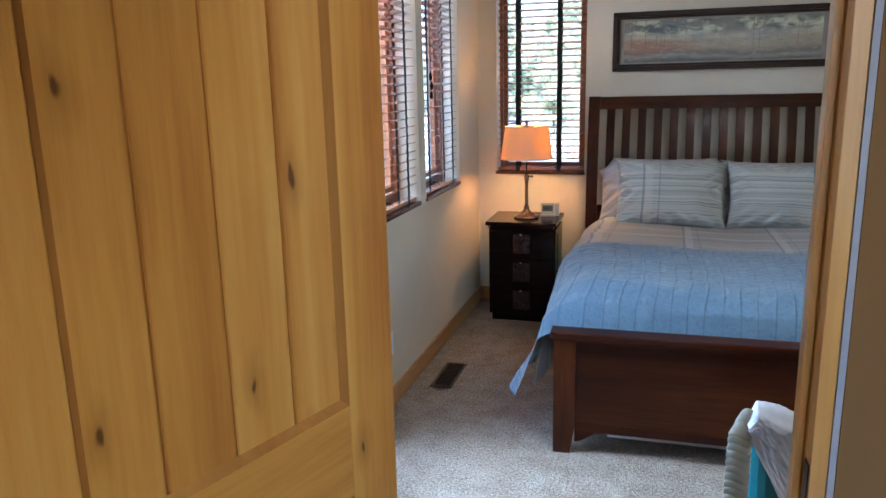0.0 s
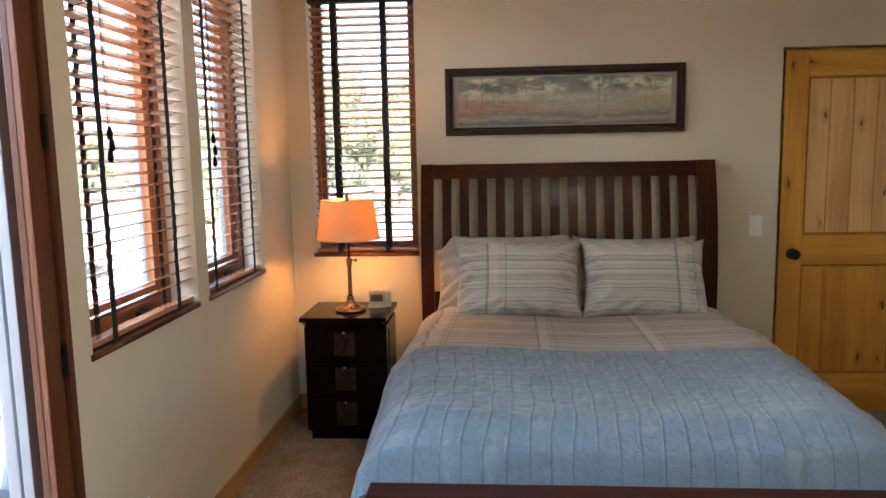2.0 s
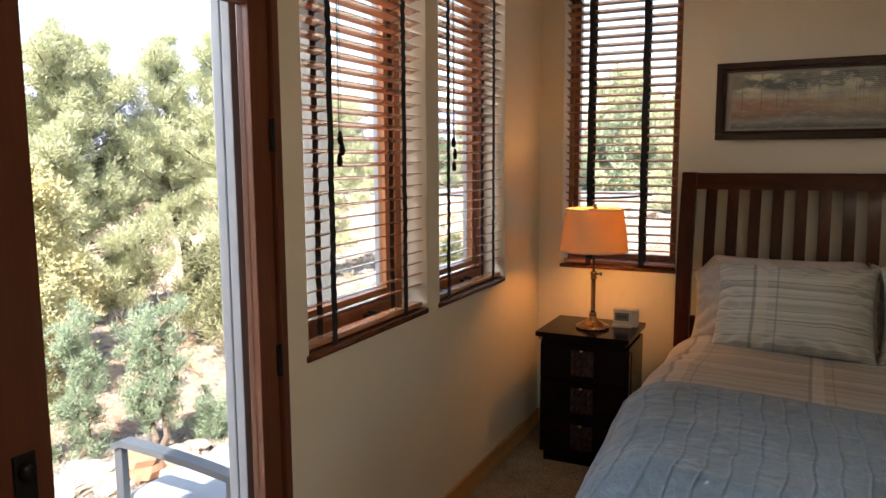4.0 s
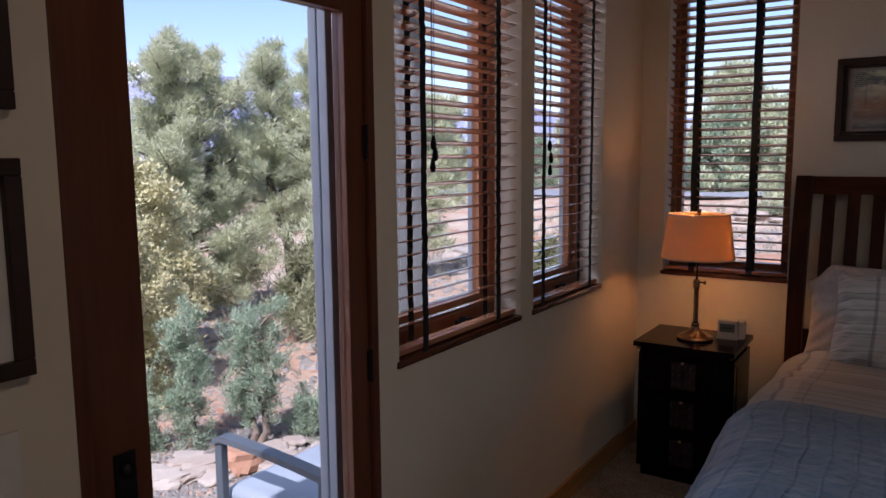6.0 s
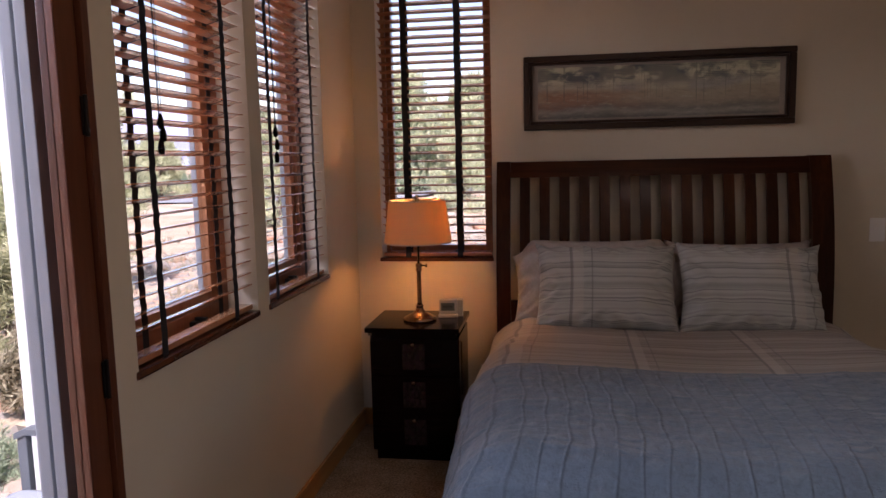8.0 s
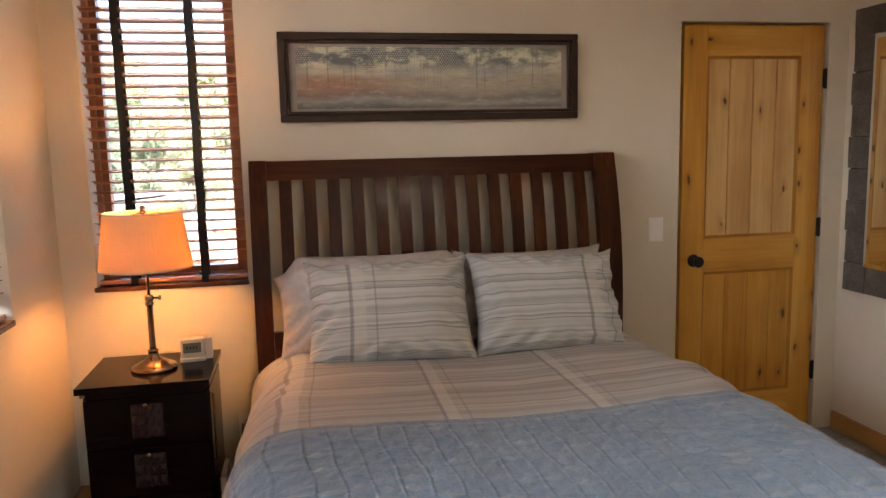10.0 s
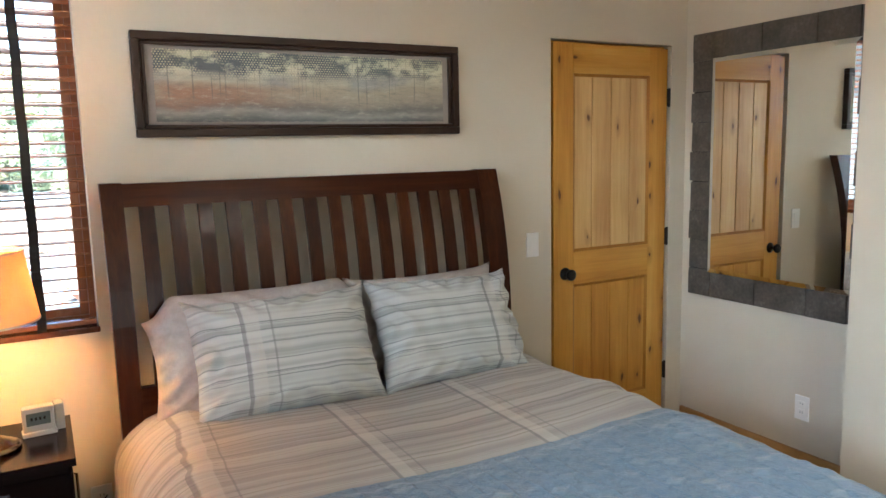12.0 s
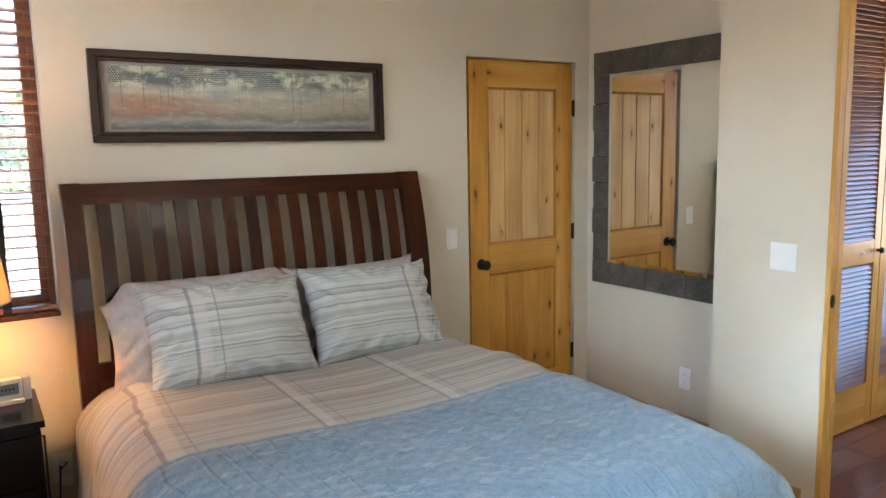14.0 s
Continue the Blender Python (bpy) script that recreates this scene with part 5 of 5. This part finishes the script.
SCRUB = leaf_mat("scrub_leaves", (0.42, 0.40, 0.20), (0.70, 0.66, 0.42))
DRYTWIG = leaf_mat("dry_twigs", (0.22, 0.19, 0.13), (0.42, 0.39, 0.28))
BARK = plain("grey_bark", (0.15, 0.115, 0.09), 0.95, vary=0.35, scale=18, bump=0.8)


def needles(rng, centres, radius, count, length, width, up=0.3):
    """Thin triangles that stick out of clumps round the centres."""
    c = np.repeat(np.asarray(centres, float), count, axis=0)
    n = len(c)
    d = rng.normal(size=(n, 3))
    d /= np.linalg.norm(d, axis=1)[:, None]
    base = c + d * (radius * rng.random((n, 1)) ** 0.6)
    way = d + rng.normal(size=(n, 3)) * 0.6 + np.array([0, 0, up])
    way /= np.linalg.norm(way, axis=1)[:, None]
    side = np.cross(way, rng.normal(size=(n, 3)))
    side /= np.linalg.norm(side, axis=1)[:, None]
    ln = length * (0.6 + 0.8 * rng.random((n, 1)))
    a, b, t = base - side * width / 2, base + side * width / 2, base + way * ln
    v = np.stack([a, b, t], 1).reshape(-1, 3)
    f = np.arange(3 * n).reshape(-1, 3)
    return v.tolist(), f.tolist()


def tree(name, label, category, base, height, radius, seed, leaf, clumps=420, per=90, nl=0.10, nw=0.022, crad=0.17, low=0.1, shape=1.0, trunks=1, group="", lean_xy=(0, 0)):
    rng = np.random.default_rng(seed)
    tr = thing(name, label, category, base, 0, group)
    centres = []
    tips = []
    lobes = []
    nl_count = max(9, int(clumps / 14))
    for i in range(nl_count):
        k = ((i + 0.5) / nl_count) ** 0.8
        env = radius * (1.04 - k) ** (0.6 * shape) * min(1.0, 0.5 + k * 3.0)
        a = i * 2.4 + rng.random() * 0.9
        r = env * (0.35 + 0.65 * rng.random() ** 0.5)
        z = height * (low + (1 - low) * k)
        lobes.append((r * math.cos(a) + lean_xy[0] * k, r * math.sin(a) + lean_xy[1] * k, z, radius * (0.27 + 0.20 * rng.random()) * (1.15 - 0.55 * k)))
    while len(centres) < clumps:
        lx, ly, lz, lr = lobes[len(centres) % nl_count]
        g = rng.normal(size=3)
        g = g / np.linalg.norm(g) * lr * rng.random() ** 0.4
        z = lz + g[2] * 0.75
        if z < 0.04 * height or z > height * 1.02:
            z = min(max(z, 0.05 * height), height)
        centres.append((lx + g[0], ly + g[1], z))
    v, f = needles(rng, centres, crad, per, nl, nw)
    raw_mesh("crown", v, f, leaf, tr)
    bm = bmesh.new()
    for k in range(trunks):
        ox, oy = (0, 0) if trunks == 1 else (0.12 * radius * math.cos(k * 2.4), 0.12 * radius * math.sin(k * 2.4))
        top = Vector((lean_xy[0] * 0.85 + ox * 2.5, lean_xy[1] * 0.85 + oy * 2.5, height * 0.9))
        pts = [Vector((ox, oy, -0.15)).lerp(top, i / 7) + Vector((0.05 * math.sin(i * 1.7 + seed), 0.05 * math.cos(i * 2.1), 0)) * min(1, height / 3) for i in range(8)]
        tube(bm, pts, [0.028 * height * (1 - i / 7.6) + 0.008 for i in range(8)], 8)
    part("trunk", bm, BARK, tr, "rough grey-brown trunk")
    bm = bmesh.new()
    for i in range(min(60, clumps // 7)):
        c = Vector(centres[i * 7])
        z0 = max(0.03 * height, c.z - 0.45 * math.hypot(c.x, c.y))
        s = Vector((lean_xy[0] * z0 / height, lean_xy[1] * z0 / height, z0))
        mid = s.lerp(c, 0.5) + Vector((0, 0, -0.06 * height * 0.3))
        tube(bm, [s, mid, c], [0.010 * height, 0.006 * height, 0.003], 5)
    part("limbs", bm, BARK, tr, "thin crooked branches", kind="stuff")
    return tr


def gz(x, y):
    return ground_z(x, y)


def conifer(name, label, category, base, height, radius, seed, leaf=None, tops=1, low=0.15, limbs=80, per=130, crad=0.105, nl=0.065, nw=0.010, lean_xy=(0.0, 0.0)):
    """A conifer of upturned limbs, each carrying tufts of needles along its outer half."""
    r = np.random.default_rng(seed)
    tr = thing(name, label, category, base)
    stems = []
    bark = bmesh.new()
    for k in range(tops):
        a = k * math.pi + 0.6
        sx, sy = (0.0, 0.0) if tops == 1 else (0.26 * radius * math.cos(a), 0.26 * radius * math.sin(a))
        hh = height * (1.0 if k == 0 else 0.95)
        pts = []
        for i in range(9):
            q = i / 8
            pts.append(Vector((sx * min(1, q * 2.2) + lean_xy[0] * q + 0.05 * math.sin(i * 1.9 + seed), sy * min(1, q * 2.2) + lean_xy[1] * q + 0.05 * math.cos(i * 2.3), -0.15 + (hh + 0.1) * q)))
        tube(bark, pts, [0.026 * height * (1 - i / 8.6) + 0.006 for i in range(9)], 8)
        stems.append(pts)
    twigs = bmesh.new()
    tufts = []
    for i in range(limbs * tops):
        pts = stems[i % tops]
        k = ((i // tops) + r.random()) / limbs
        q = low + (0.99 - low) * k
        f = q * 8
        s0 = pts[int(min(f, 7))].lerp(pts[int(min(f, 7)) + 1], f - int(min(f, 7)))
        az = i * 2.399 + r.normal() * 0.35
        lump = 0.8 + 0.3 * math.sin(az * 2 + seed) + 0.25 * math.sin(az + q * 9)
        length = radius * (0.72 if tops > 1 else 1.0) * min(1.0, 0.6 + 1.6 * k) * (1.02 - k) ** 0.62 * lump * (0.65 + 0.5 * r.random())
        length = max(0.10, length)
        out = Vector((math.cos(az), math.sin(az), 0.10 + 0.55 * k))
        mid = s0 + out * length * 0.5
        tip = s0 + out * length + Vector((0, 0, 0.16 * length))
        tube(twigs, [s0, mid, tip], [0.007 * height * (1 - 0.6 * k), 0.004 * height, 0.003], 5)
        cross = out.cross(Vector((0, 0, 1))).normalized()
        for j in range(5 + int(length * 11)):
            t = 0.30 + 0.72 * r.random() ** 0.8
            p = s0 + out * length * t + Vector((0, 0, 0.16 * length * t * t))
            p += cross * float(r.normal()) * 0.17 * length + Vector((0, 0, float(r.normal()) * 0.045))
            tufts.append(tuple(p))
    v, f = needles(r, tufts, crad, per, nl, nw, up=0.7)
    raw_mesh("crown", v, f, leaf or PINYON, tr)
    part("trunk", bark, BARK, tr, "rough grey-brown trunk")
    part("limbs", twigs, BARK, tr, "thin crooked branches", kind="stuff")
    return tr


conifer("pinyon_tree", "tall grey-green pinyon pine with a pointed uneven top", "tree", (-7.0, 6.75, gz(-7.0, 6.75)), 3.15, 1.5, 11, low=0.10, limbs=100)
conifer("pinyon_tree", "pinyon pine with two sparse tops and bare limbs showing", "tree", (-6.6, 8.2, gz(-6.6, 8.2)), 3.45, 1.25, 23, tops=2, low=0.30, limbs=44, per=95)
conifer("pinyon_tree", "open pinyon pine behind the first one", "tree", (-6.2, 10.0, gz(-6.2, 10)), 2.7, 1.2, 31, low=0.2, limbs=50, per=80, nw=0.015)
conifer("pinyon_tree", "low spreading pinyon pine on the slope", "tree", (-9.3, 6.4, gz(-9.3, 6.4)), 1.9, 1.3, 37, low=0.08, limbs=44, per=80, nw=0.016)
conifer("pinyon_tree", "middling pinyon pine beyond the shrubs", "tree", (-5.0, 7.4, gz(-5, 7.4)), 1.75, 0.85, 41, low=0.28, limbs=40, per=80)
tree("shrub", "large yellow-green leafy shrub behind the rocks", "shrub", (-5.45, 4.75, gz(-5.45, 4.75)), 1.75, 0.8, 53, SCRUB, clumps=520, per=80, nl=0.036, nw=0.022, crad=0.11, low=0.02, shape=0.7)
tree("shrub", "yellow-green leafy shrub beside the juniper", "shrub", (-4.45, 4.10, gz(-4.45, 4.10)), 1.25, 0.62, 59, SCRUB, clumps=380, per=70, nl=0.032, nw=0.02, crad=0.09, low=0.02, shape=0.7)
SMALL = dict(leaf=JUNIPER, crad=0.034, nl=0.030, nw=0.0052)
conifer("juniper", "blue-green juniper with a twisted grey trunk by the rocks", "shrub", (-3.02, 4.16, gz(-3.02, 4.16)), 0.84, 0.22, 61, low=0.34, limbs=26, per=46, tops=2, **SMALL)
conifer("juniper", "narrow blue-green juniper with bare lower twigs", "shrub", (-3.33, 3.92, gz(-3.33, 3.92)), 0.80, 0.15, 67, low=0.22, limbs=40, per=46, **SMALL)
conifer("juniper", "low blue-green juniper against the rocks", "shrub", (-3.50, 3.70, gz(-3.50, 3.70)), 0.36, 0.24, 71, low=0.06, limbs=30, per=42, **SMALL)
conifer("juniper", "low spreading juniper beside the boulder", "shrub", (-2.85, 4.45, gz(-2.85, 4.45)), 0.26, 0.22, 73, low=0.06, limbs=26, per=42, **SMALL)
for i, (x, y, s) in enumerate(((-3.75, 5.75, 1.05), (-3.2, 5.35, 0.7), (-4.6, 6.2, 0.9), (-2.7, 7.2, 0.6), (-3.6, 9.3, 0.7))):
    sh = tree("dry_shrub", "dry pale green shrub on the gravel slope", "shrub", (x, y, gz(x, y)), 0.95 * s, 0.45 * s, 80 + i, DRYTWIG if i % 2 else leaf_mat("sage_leaves", (0.17, 0.18, 0.09), (0.36, 0.36, 0.22)), clumps=130, per=55, nl=0.06, nw=0.014, crad=0.10 * s, low=0.03, group="dry shrubs")

far_a = tree("far_tree", "distant pinyon pine across the road", "tree", (-20, 62, 0), 6.2, 2.9, 91, PINYON, clumps=300, per=45, nl=0.30, nw=0.10, crad=0.45, low=0.03, group="trees across the road")
far_b = tree("far_tree", "distant rounded juniper across the road", "tree", (-14, 60, 0), 4.6, 2.6, 97, JUNIPER, clumps=260, per=45, nl=0.26, nw=0.09, crad=0.42, low=0.02, group="trees across the road")
rng = random.Random(5)
for i in range(46):
    if i < 30:
        x, y = -62 + i * 2.6 + rng.uniform(-1, 1), rng.uniform(50, 62)
    else:
        x, y = rng.uniform(-60, -24), rng.uniform(6, 44)
        if 34 < y < 50:
            y -= 14
    s = rng.uniform(0.7, 1.15) * (1.0 if i < 30 else 0.62)
    copy_thing(rng.choice((far_a, far_b)), Matrix.Translation((x, y, gz(x, y) - 0.1)) @ Matrix.Rotation(rng.uniform(0, 6), 4, "Z") @ Matrix.Scale(s, 4))
for ob, x, y in ((far_a, -20, 58), (far_b, -6, 57)):
    ob.location = (x, y, gz(x, y) - 0.1)
for x, y, s in ((-3.4, 27.0, 0.45), (-9.5, 25.5, 0.42), (3.5, 51.5, 1.25), (-1.2, 52, 1.2), (-5.8, 53, 1.2), (-10.5, 52, 1.3)):
    copy_thing(far_a, Matrix.Translation((x, y, gz(x, y) - 0.1)) @ Matrix.Rotation(x, 4, "Z") @ Matrix.Scale(s, 4))

ASPHALT = plain("pale_asphalt", (0.19, 0.20, 0.22), 0.9, vary=0.12, scale=1.5, bump=0.2)
bm = sheet(bmesh.new(), 90, 4, lambda u, v: (-70 + u * 110, 37 + v * 7.5 + 3.5 * math.sin(u * 2.2), gz(-70 + u * 110, 37 + v * 7.5 + 3.5 * math.sin(u * 2.2)) + 0.10))
part("road", bm, ASPHALT, None, "pale grey asphalt road", kind="structure", smooth=True)

# Bluish air haze is put straight into the ridge's base colour.
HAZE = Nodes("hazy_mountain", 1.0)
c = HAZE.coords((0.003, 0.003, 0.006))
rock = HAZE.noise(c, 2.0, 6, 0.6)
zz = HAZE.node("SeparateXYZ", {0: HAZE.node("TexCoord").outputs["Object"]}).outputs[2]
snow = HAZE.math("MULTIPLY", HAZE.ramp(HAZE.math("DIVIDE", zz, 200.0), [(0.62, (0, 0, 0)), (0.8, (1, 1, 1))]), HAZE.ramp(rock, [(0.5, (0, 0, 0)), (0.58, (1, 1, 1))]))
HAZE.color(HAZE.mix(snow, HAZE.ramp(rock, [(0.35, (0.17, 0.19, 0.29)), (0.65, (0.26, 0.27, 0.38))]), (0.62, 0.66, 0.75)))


def ridge(u, v):
    az = radians(-125 + u * 150)
    h = 95 + 85 * math.exp(-((u - 0.46) / 0.09) ** 2) + 45 * noise.noise(Vector((u * 9, 0, 2))) + 18 * noise.noise(Vector((u * 40, 0, 5)))
    d = 1500 - 250 * (1 - v) + 60 * noise.noise(Vector((u * 30, v * 4, 1)))
    return (d * math.sin(az), d * math.cos(az), -10 + (h + 10) * v ** 1.1)


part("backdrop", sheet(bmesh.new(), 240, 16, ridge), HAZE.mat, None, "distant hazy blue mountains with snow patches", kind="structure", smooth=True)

# stones and gravel by the patio
STONE = Nodes("sandstone", 0.9)
rn = STONE.node("ObjectInfo").outputs["Random"]
cs = STONE.coords(per_object=True)
ns1 = STONE.noise(cs, 5, 5, 0.65)
tone = STONE.mix(rn, (0.22, 0.16, 0.125), (0.29, 0.25, 0.22))
STONE.color(STONE.mix(STONE.ramp(ns1, [(0.35, (0, 0, 0)), (0.7, (1, 1, 1))]), tone, (0.33, 0.29, 0.245)))
STONE.bump(ns1, 0.6, 0.02)
REDSTONE = plain("red_sandstone", (0.30, 0.16, 0.10), 0.9, vary=0.2, scale=6, bump=0.5)


def stone(x, y, sx, sy, sz, seed, material=None, label="flat pale sandstone lying on the gravel"):
    bm = bmesh.new()
    bmesh.ops.create_icosphere(bm, subdivisions=3, radius=1.0)
    for v in bm.verts:
        n = noise.noise(v.co * 1.3 + Vector((seed, seed * 2, 0))) * 0.45 + noise.noise(v.co * 3 + Vector((0, seed, 0))) * 0.15
        c = v.co * (1 + n)
        c.z = max(-0.75, min(0.62 + 0.1 * n, c.z))
        v.co = Vector((c.x * sx, c.y * sy, c.z * sz))
    ob = part("stone", bm, material or STONE.mat)
    ob.matrix_world = pose(x, y, gz(x, y) + sz * 0.45, rng.uniform(-6, 6), rng.uniform(-6, 6), rng.uniform(0, 360))
    return tagged(ob, label, "stone", "stones behind the patio")


for i in range(64):
    a = i / 63
    x = -3.35 + 0.85 * a + rng.uniform(-0.22, 0.12)
    y = 3.15 + 1.35 * a + rng.uniform(-0.12, 0.12)
    s = rng.uniform(0.035, 0.085)
    stone(x, y, s * rng.uniform(1.0, 1.5), s, s * rng.uniform(0.35, 0.6), i * 1.7)
stone(-2.83, 3.87, 0.13, 0.11, 0.12, 3.3, REDSTONE, "rounded orange sandstone boulder beside the junipers")
for i in range(34):
    x, y = rng.uniform(-9, 0.5), rng.uniform(8.5, 27)
    s = rng.uniform(0.12, 0.45)
    stone(x, y, s * 1.3, s, s * 0.6, 50 + i * 1.3, REDSTONE if i % 3 == 0 else None, "pale boulder lying on the dry slope" if i % 3 else "reddish sandstone boulder on the dry slope")


def scatter(name, label, box_xy, count, size, material, seed, base=0.0):
    r = np.random.default_rng(seed)
    oct_v = np.array([(1, 0, 0), (-1, 0, 0), (0, 1, 0), (0, -1, 0), (0, 0, 1), (0, 0, -1)], float)
    oct_f = np.array([(0, 2, 4), (2, 1, 4), (1, 3, 4), (3, 0, 4), (2, 0, 5), (1, 2, 5), (3, 1, 5), (0, 3, 5)])
    x = box_xy[0] + r.random(count) * (box_xy[1] - box_xy[0])
    y = box_xy[2] + r.random(count) * (box_xy[3] - box_xy[2])
    z = np.array([gz(a, b) for a, b in zip(x, y)]) + base
    s = size * (0.4 + r.random(count) ** 2)
    v = oct_v[None] * s[:, None, None] * (0.7 + 0.6 * r.random((count, 6, 1))) * np.array([1.2, 1.0, 0.6])
    ang = r.random(count) * 6.28
    ca, sa = np.cos(ang)[:, None], np.sin(ang)[:, None]
    v = np.stack([v[..., 0] * ca - v[..., 1] * sa, v[..., 0] * sa + v[..., 1] * ca, v[..., 2]], -1)
    v += np.stack([x, y, z], 1)[:, None]
    f = oct_f[None] + (np.arange(count) * 6)[:, None, None]
    return raw_mesh(name, v.reshape(-1, 3).tolist(), f.reshape(-1, 3).tolist(), material, None, label, "stuff")


PEBBLE = leaf_mat("pebbles", (0.20, 0.185, 0.17), (0.40, 0.37, 0.34), 1.0)
scatter("gravel", "pale grey gravel beside the house", (-4.2, -1.4, 1.6, 5.2), 16000, 0.013, PEBBLE, 3)
scatter("gravel", "pale grey gravel under the patio chair", (-3.4, -1.4, 2.4, 4.5), 15000, 0.014, PEBBLE, 8, 0.003)
scatter("rubble", "small stones and rubble on the slope", (-9, 1.5, 5.0, 22), 9000, 0.05, PEBBLE, 4)
rg = np.random.default_rng(12)
pts = [(x, y, gz(x, y) + 0.02) for x, y in zip(rg.uniform(-12, 3, 900), rg.uniform(5.2, 34, 900))]
v, f = needles(rg, pts, 0.10, 26, 0.16, 0.012, up=1.6)
raw_mesh("dry_grass", v, f, DRYTWIG, None, "tufts of dry pale grass on the slope", "stuff")

POSTW = wood("grey_weathered_wood", (0.24, 0.25, 0.26), (0.33, 0.34, 0.35), (0.42, 0.43, 0.44), 0.7, 2)
col = thing("porch_column", "grey painted square porch column on the gravel outside the door", "column", (-2.1, 4.2, gz(-2.1, 4.2)))
for i in range(3):
    part("board", box(bmesh.new(), -0.17 + i * 0.1145, -0.0595 + i * 0.1145, -0.17, -0.145, 0.1, 3.0, bevel=0.002), POSTW, col)
    part("board", box(bmesh.new(), 0.145, 0.17, -0.144 + i * 0.105, -0.043 + i * 0.105, 0.1, 3.0, bevel=0.002), POSTW, col)
part("core", box(bmesh.new(), -0.168, 0.143, -0.143, 0.168, -0.05, 3.0), POSTW, col)
part("footing", box(bmesh.new(), -0.20, 0.20, -0.20, 0.20, -0.1, 0.098, bevel=0.006), GREYPAINT, col)
# Assumed roof over the column, unseen; short so skylight reaches the door.
part("porch_roof", boxes([(-2.35, -1.262, 3.6, 5.8, 2.87, 3.0)], bevel=0.004), POSTW, None, "assumed grey porch roof out of view", kind="structure")

# patio armchair
ALU = plain("grey_aluminium", (0.085, 0.10, 0.12), 0.4, 0.3, vary=0.06, bump=0.03)
CUSH = plain("blue_grey_cushion", (0.20, 0.23, 0.27), 0.9, vary=0.06, scale=14, bump=0.25)
WICK = plain("grey_wicker", (0.15, 0.16, 0.175), 0.7, vary=0.2, scale=60, bump=0.5)
fz = gz(-1.8, 3.4)
chair = thing("patio_armchair", "grey metal and wicker patio armchair with blue-grey cushions", "armchair", (-1.75, 3.40, fz))
for y in (-0.31, 0.31):
    top = 0.5 - fz
    part("leg", box(bmesh.new(), -0.285, -0.245, y - 0.016, y + 0.016, 0.012, top - 0.03, bevel=0.004), ALU, chair)
    part("leg", box(bmesh.new(), 0.26, 0.30, y - 0.016, y + 0.016, 0.012, top - 0.05, bevel=0.004), ALU, chair)
    bm = bmesh.new()
    rows = [(-0.29 + 0.62 * i / 14, top - 0.004 - 0.045 * (i / 14) ** 2 - (0.02 * (1 - i) if i < 1 else 0)) for i in range(15)]
    rr = []
    for x, z in rows:
        rr.append([bm.verts.new(p) for p in ((x, y - 0.026, z - 0.024), (x, y + 0.026, z - 0.024), (x, y + 0.026, z), (x, y - 0.026, z))])
    for a, b in zip(rr, rr[1:]):
        for k in range(4):
            bm.faces.new((a[k], a[(k + 1) % 4], b[(k + 1) % 4], b[k]))
    bm.faces.new(rr[0][::-1])
    bm.faces.new(rr[-1])
    part("armrest", bm, ALU, chair, smooth=False)
part("seat_frame", boxes([(-0.28, 0.28, -0.29, 0.29, 0.20, 0.245)], bevel=0.006), ALU, chair)
bm = box(bmesh.new(), -0.29, 0.27, -0.285, 0.285, 0.247, 0.40, bevel=0.045)
sc = part("seat_cushion", bm, CUSH, chair, "plump blue-grey seat cushion", smooth=True)
bm = box(bmesh.new(), -0.05, 0.05, -0.27, 0.27, 0.0, 0.36, bevel=0.04)
bm.transform(pose(0.24, 0, 0.40, 0, 14, 0))
part("back_cushion", bm, CUSH, chair, "blue-grey back cushion", smooth=True)
bm = bmesh.new()
for i in range(44):
    z = 0.20 + i * 0.0125
    xx = 0.305 + 0.10 * (i / 44) ** 1.5
    tube(bm, [(xx + 0.004 * math.sin(k * 3.14159 + i * 3.14159), -0.28 + k * 0.028, z) for k in range(21)], 0.0062, 5)
part("woven_back", bm, WICK, chair, "grey woven wicker back")
bm = bmesh.new()
for y in (-0.29, 0.29):
    tube(bm, [(0.30, y, 0.012), (0.305, y, 0.25), (0.33, y, 0.5), (0.405, y, 0.76)], 0.014)
tube(bm, [(0.405, -0.29, 0.76), (0.41, 0, 0.775), (0.405, 0.29, 0.76)], 0.014)
part("back_frame", bm, ALU, chair)
for y in (-0.26, 0.26):
    for x in (-0.265, 0.28):
        part("foot_cap", box(bmesh.new(), x - 0.02, x + 0.02, y - 0.06 if y < 0 else y + 0.03, y - 0.03 if y < 0 else y + 0.06, 0.0, 0.0118, bevel=0.002), BLACK, chair)
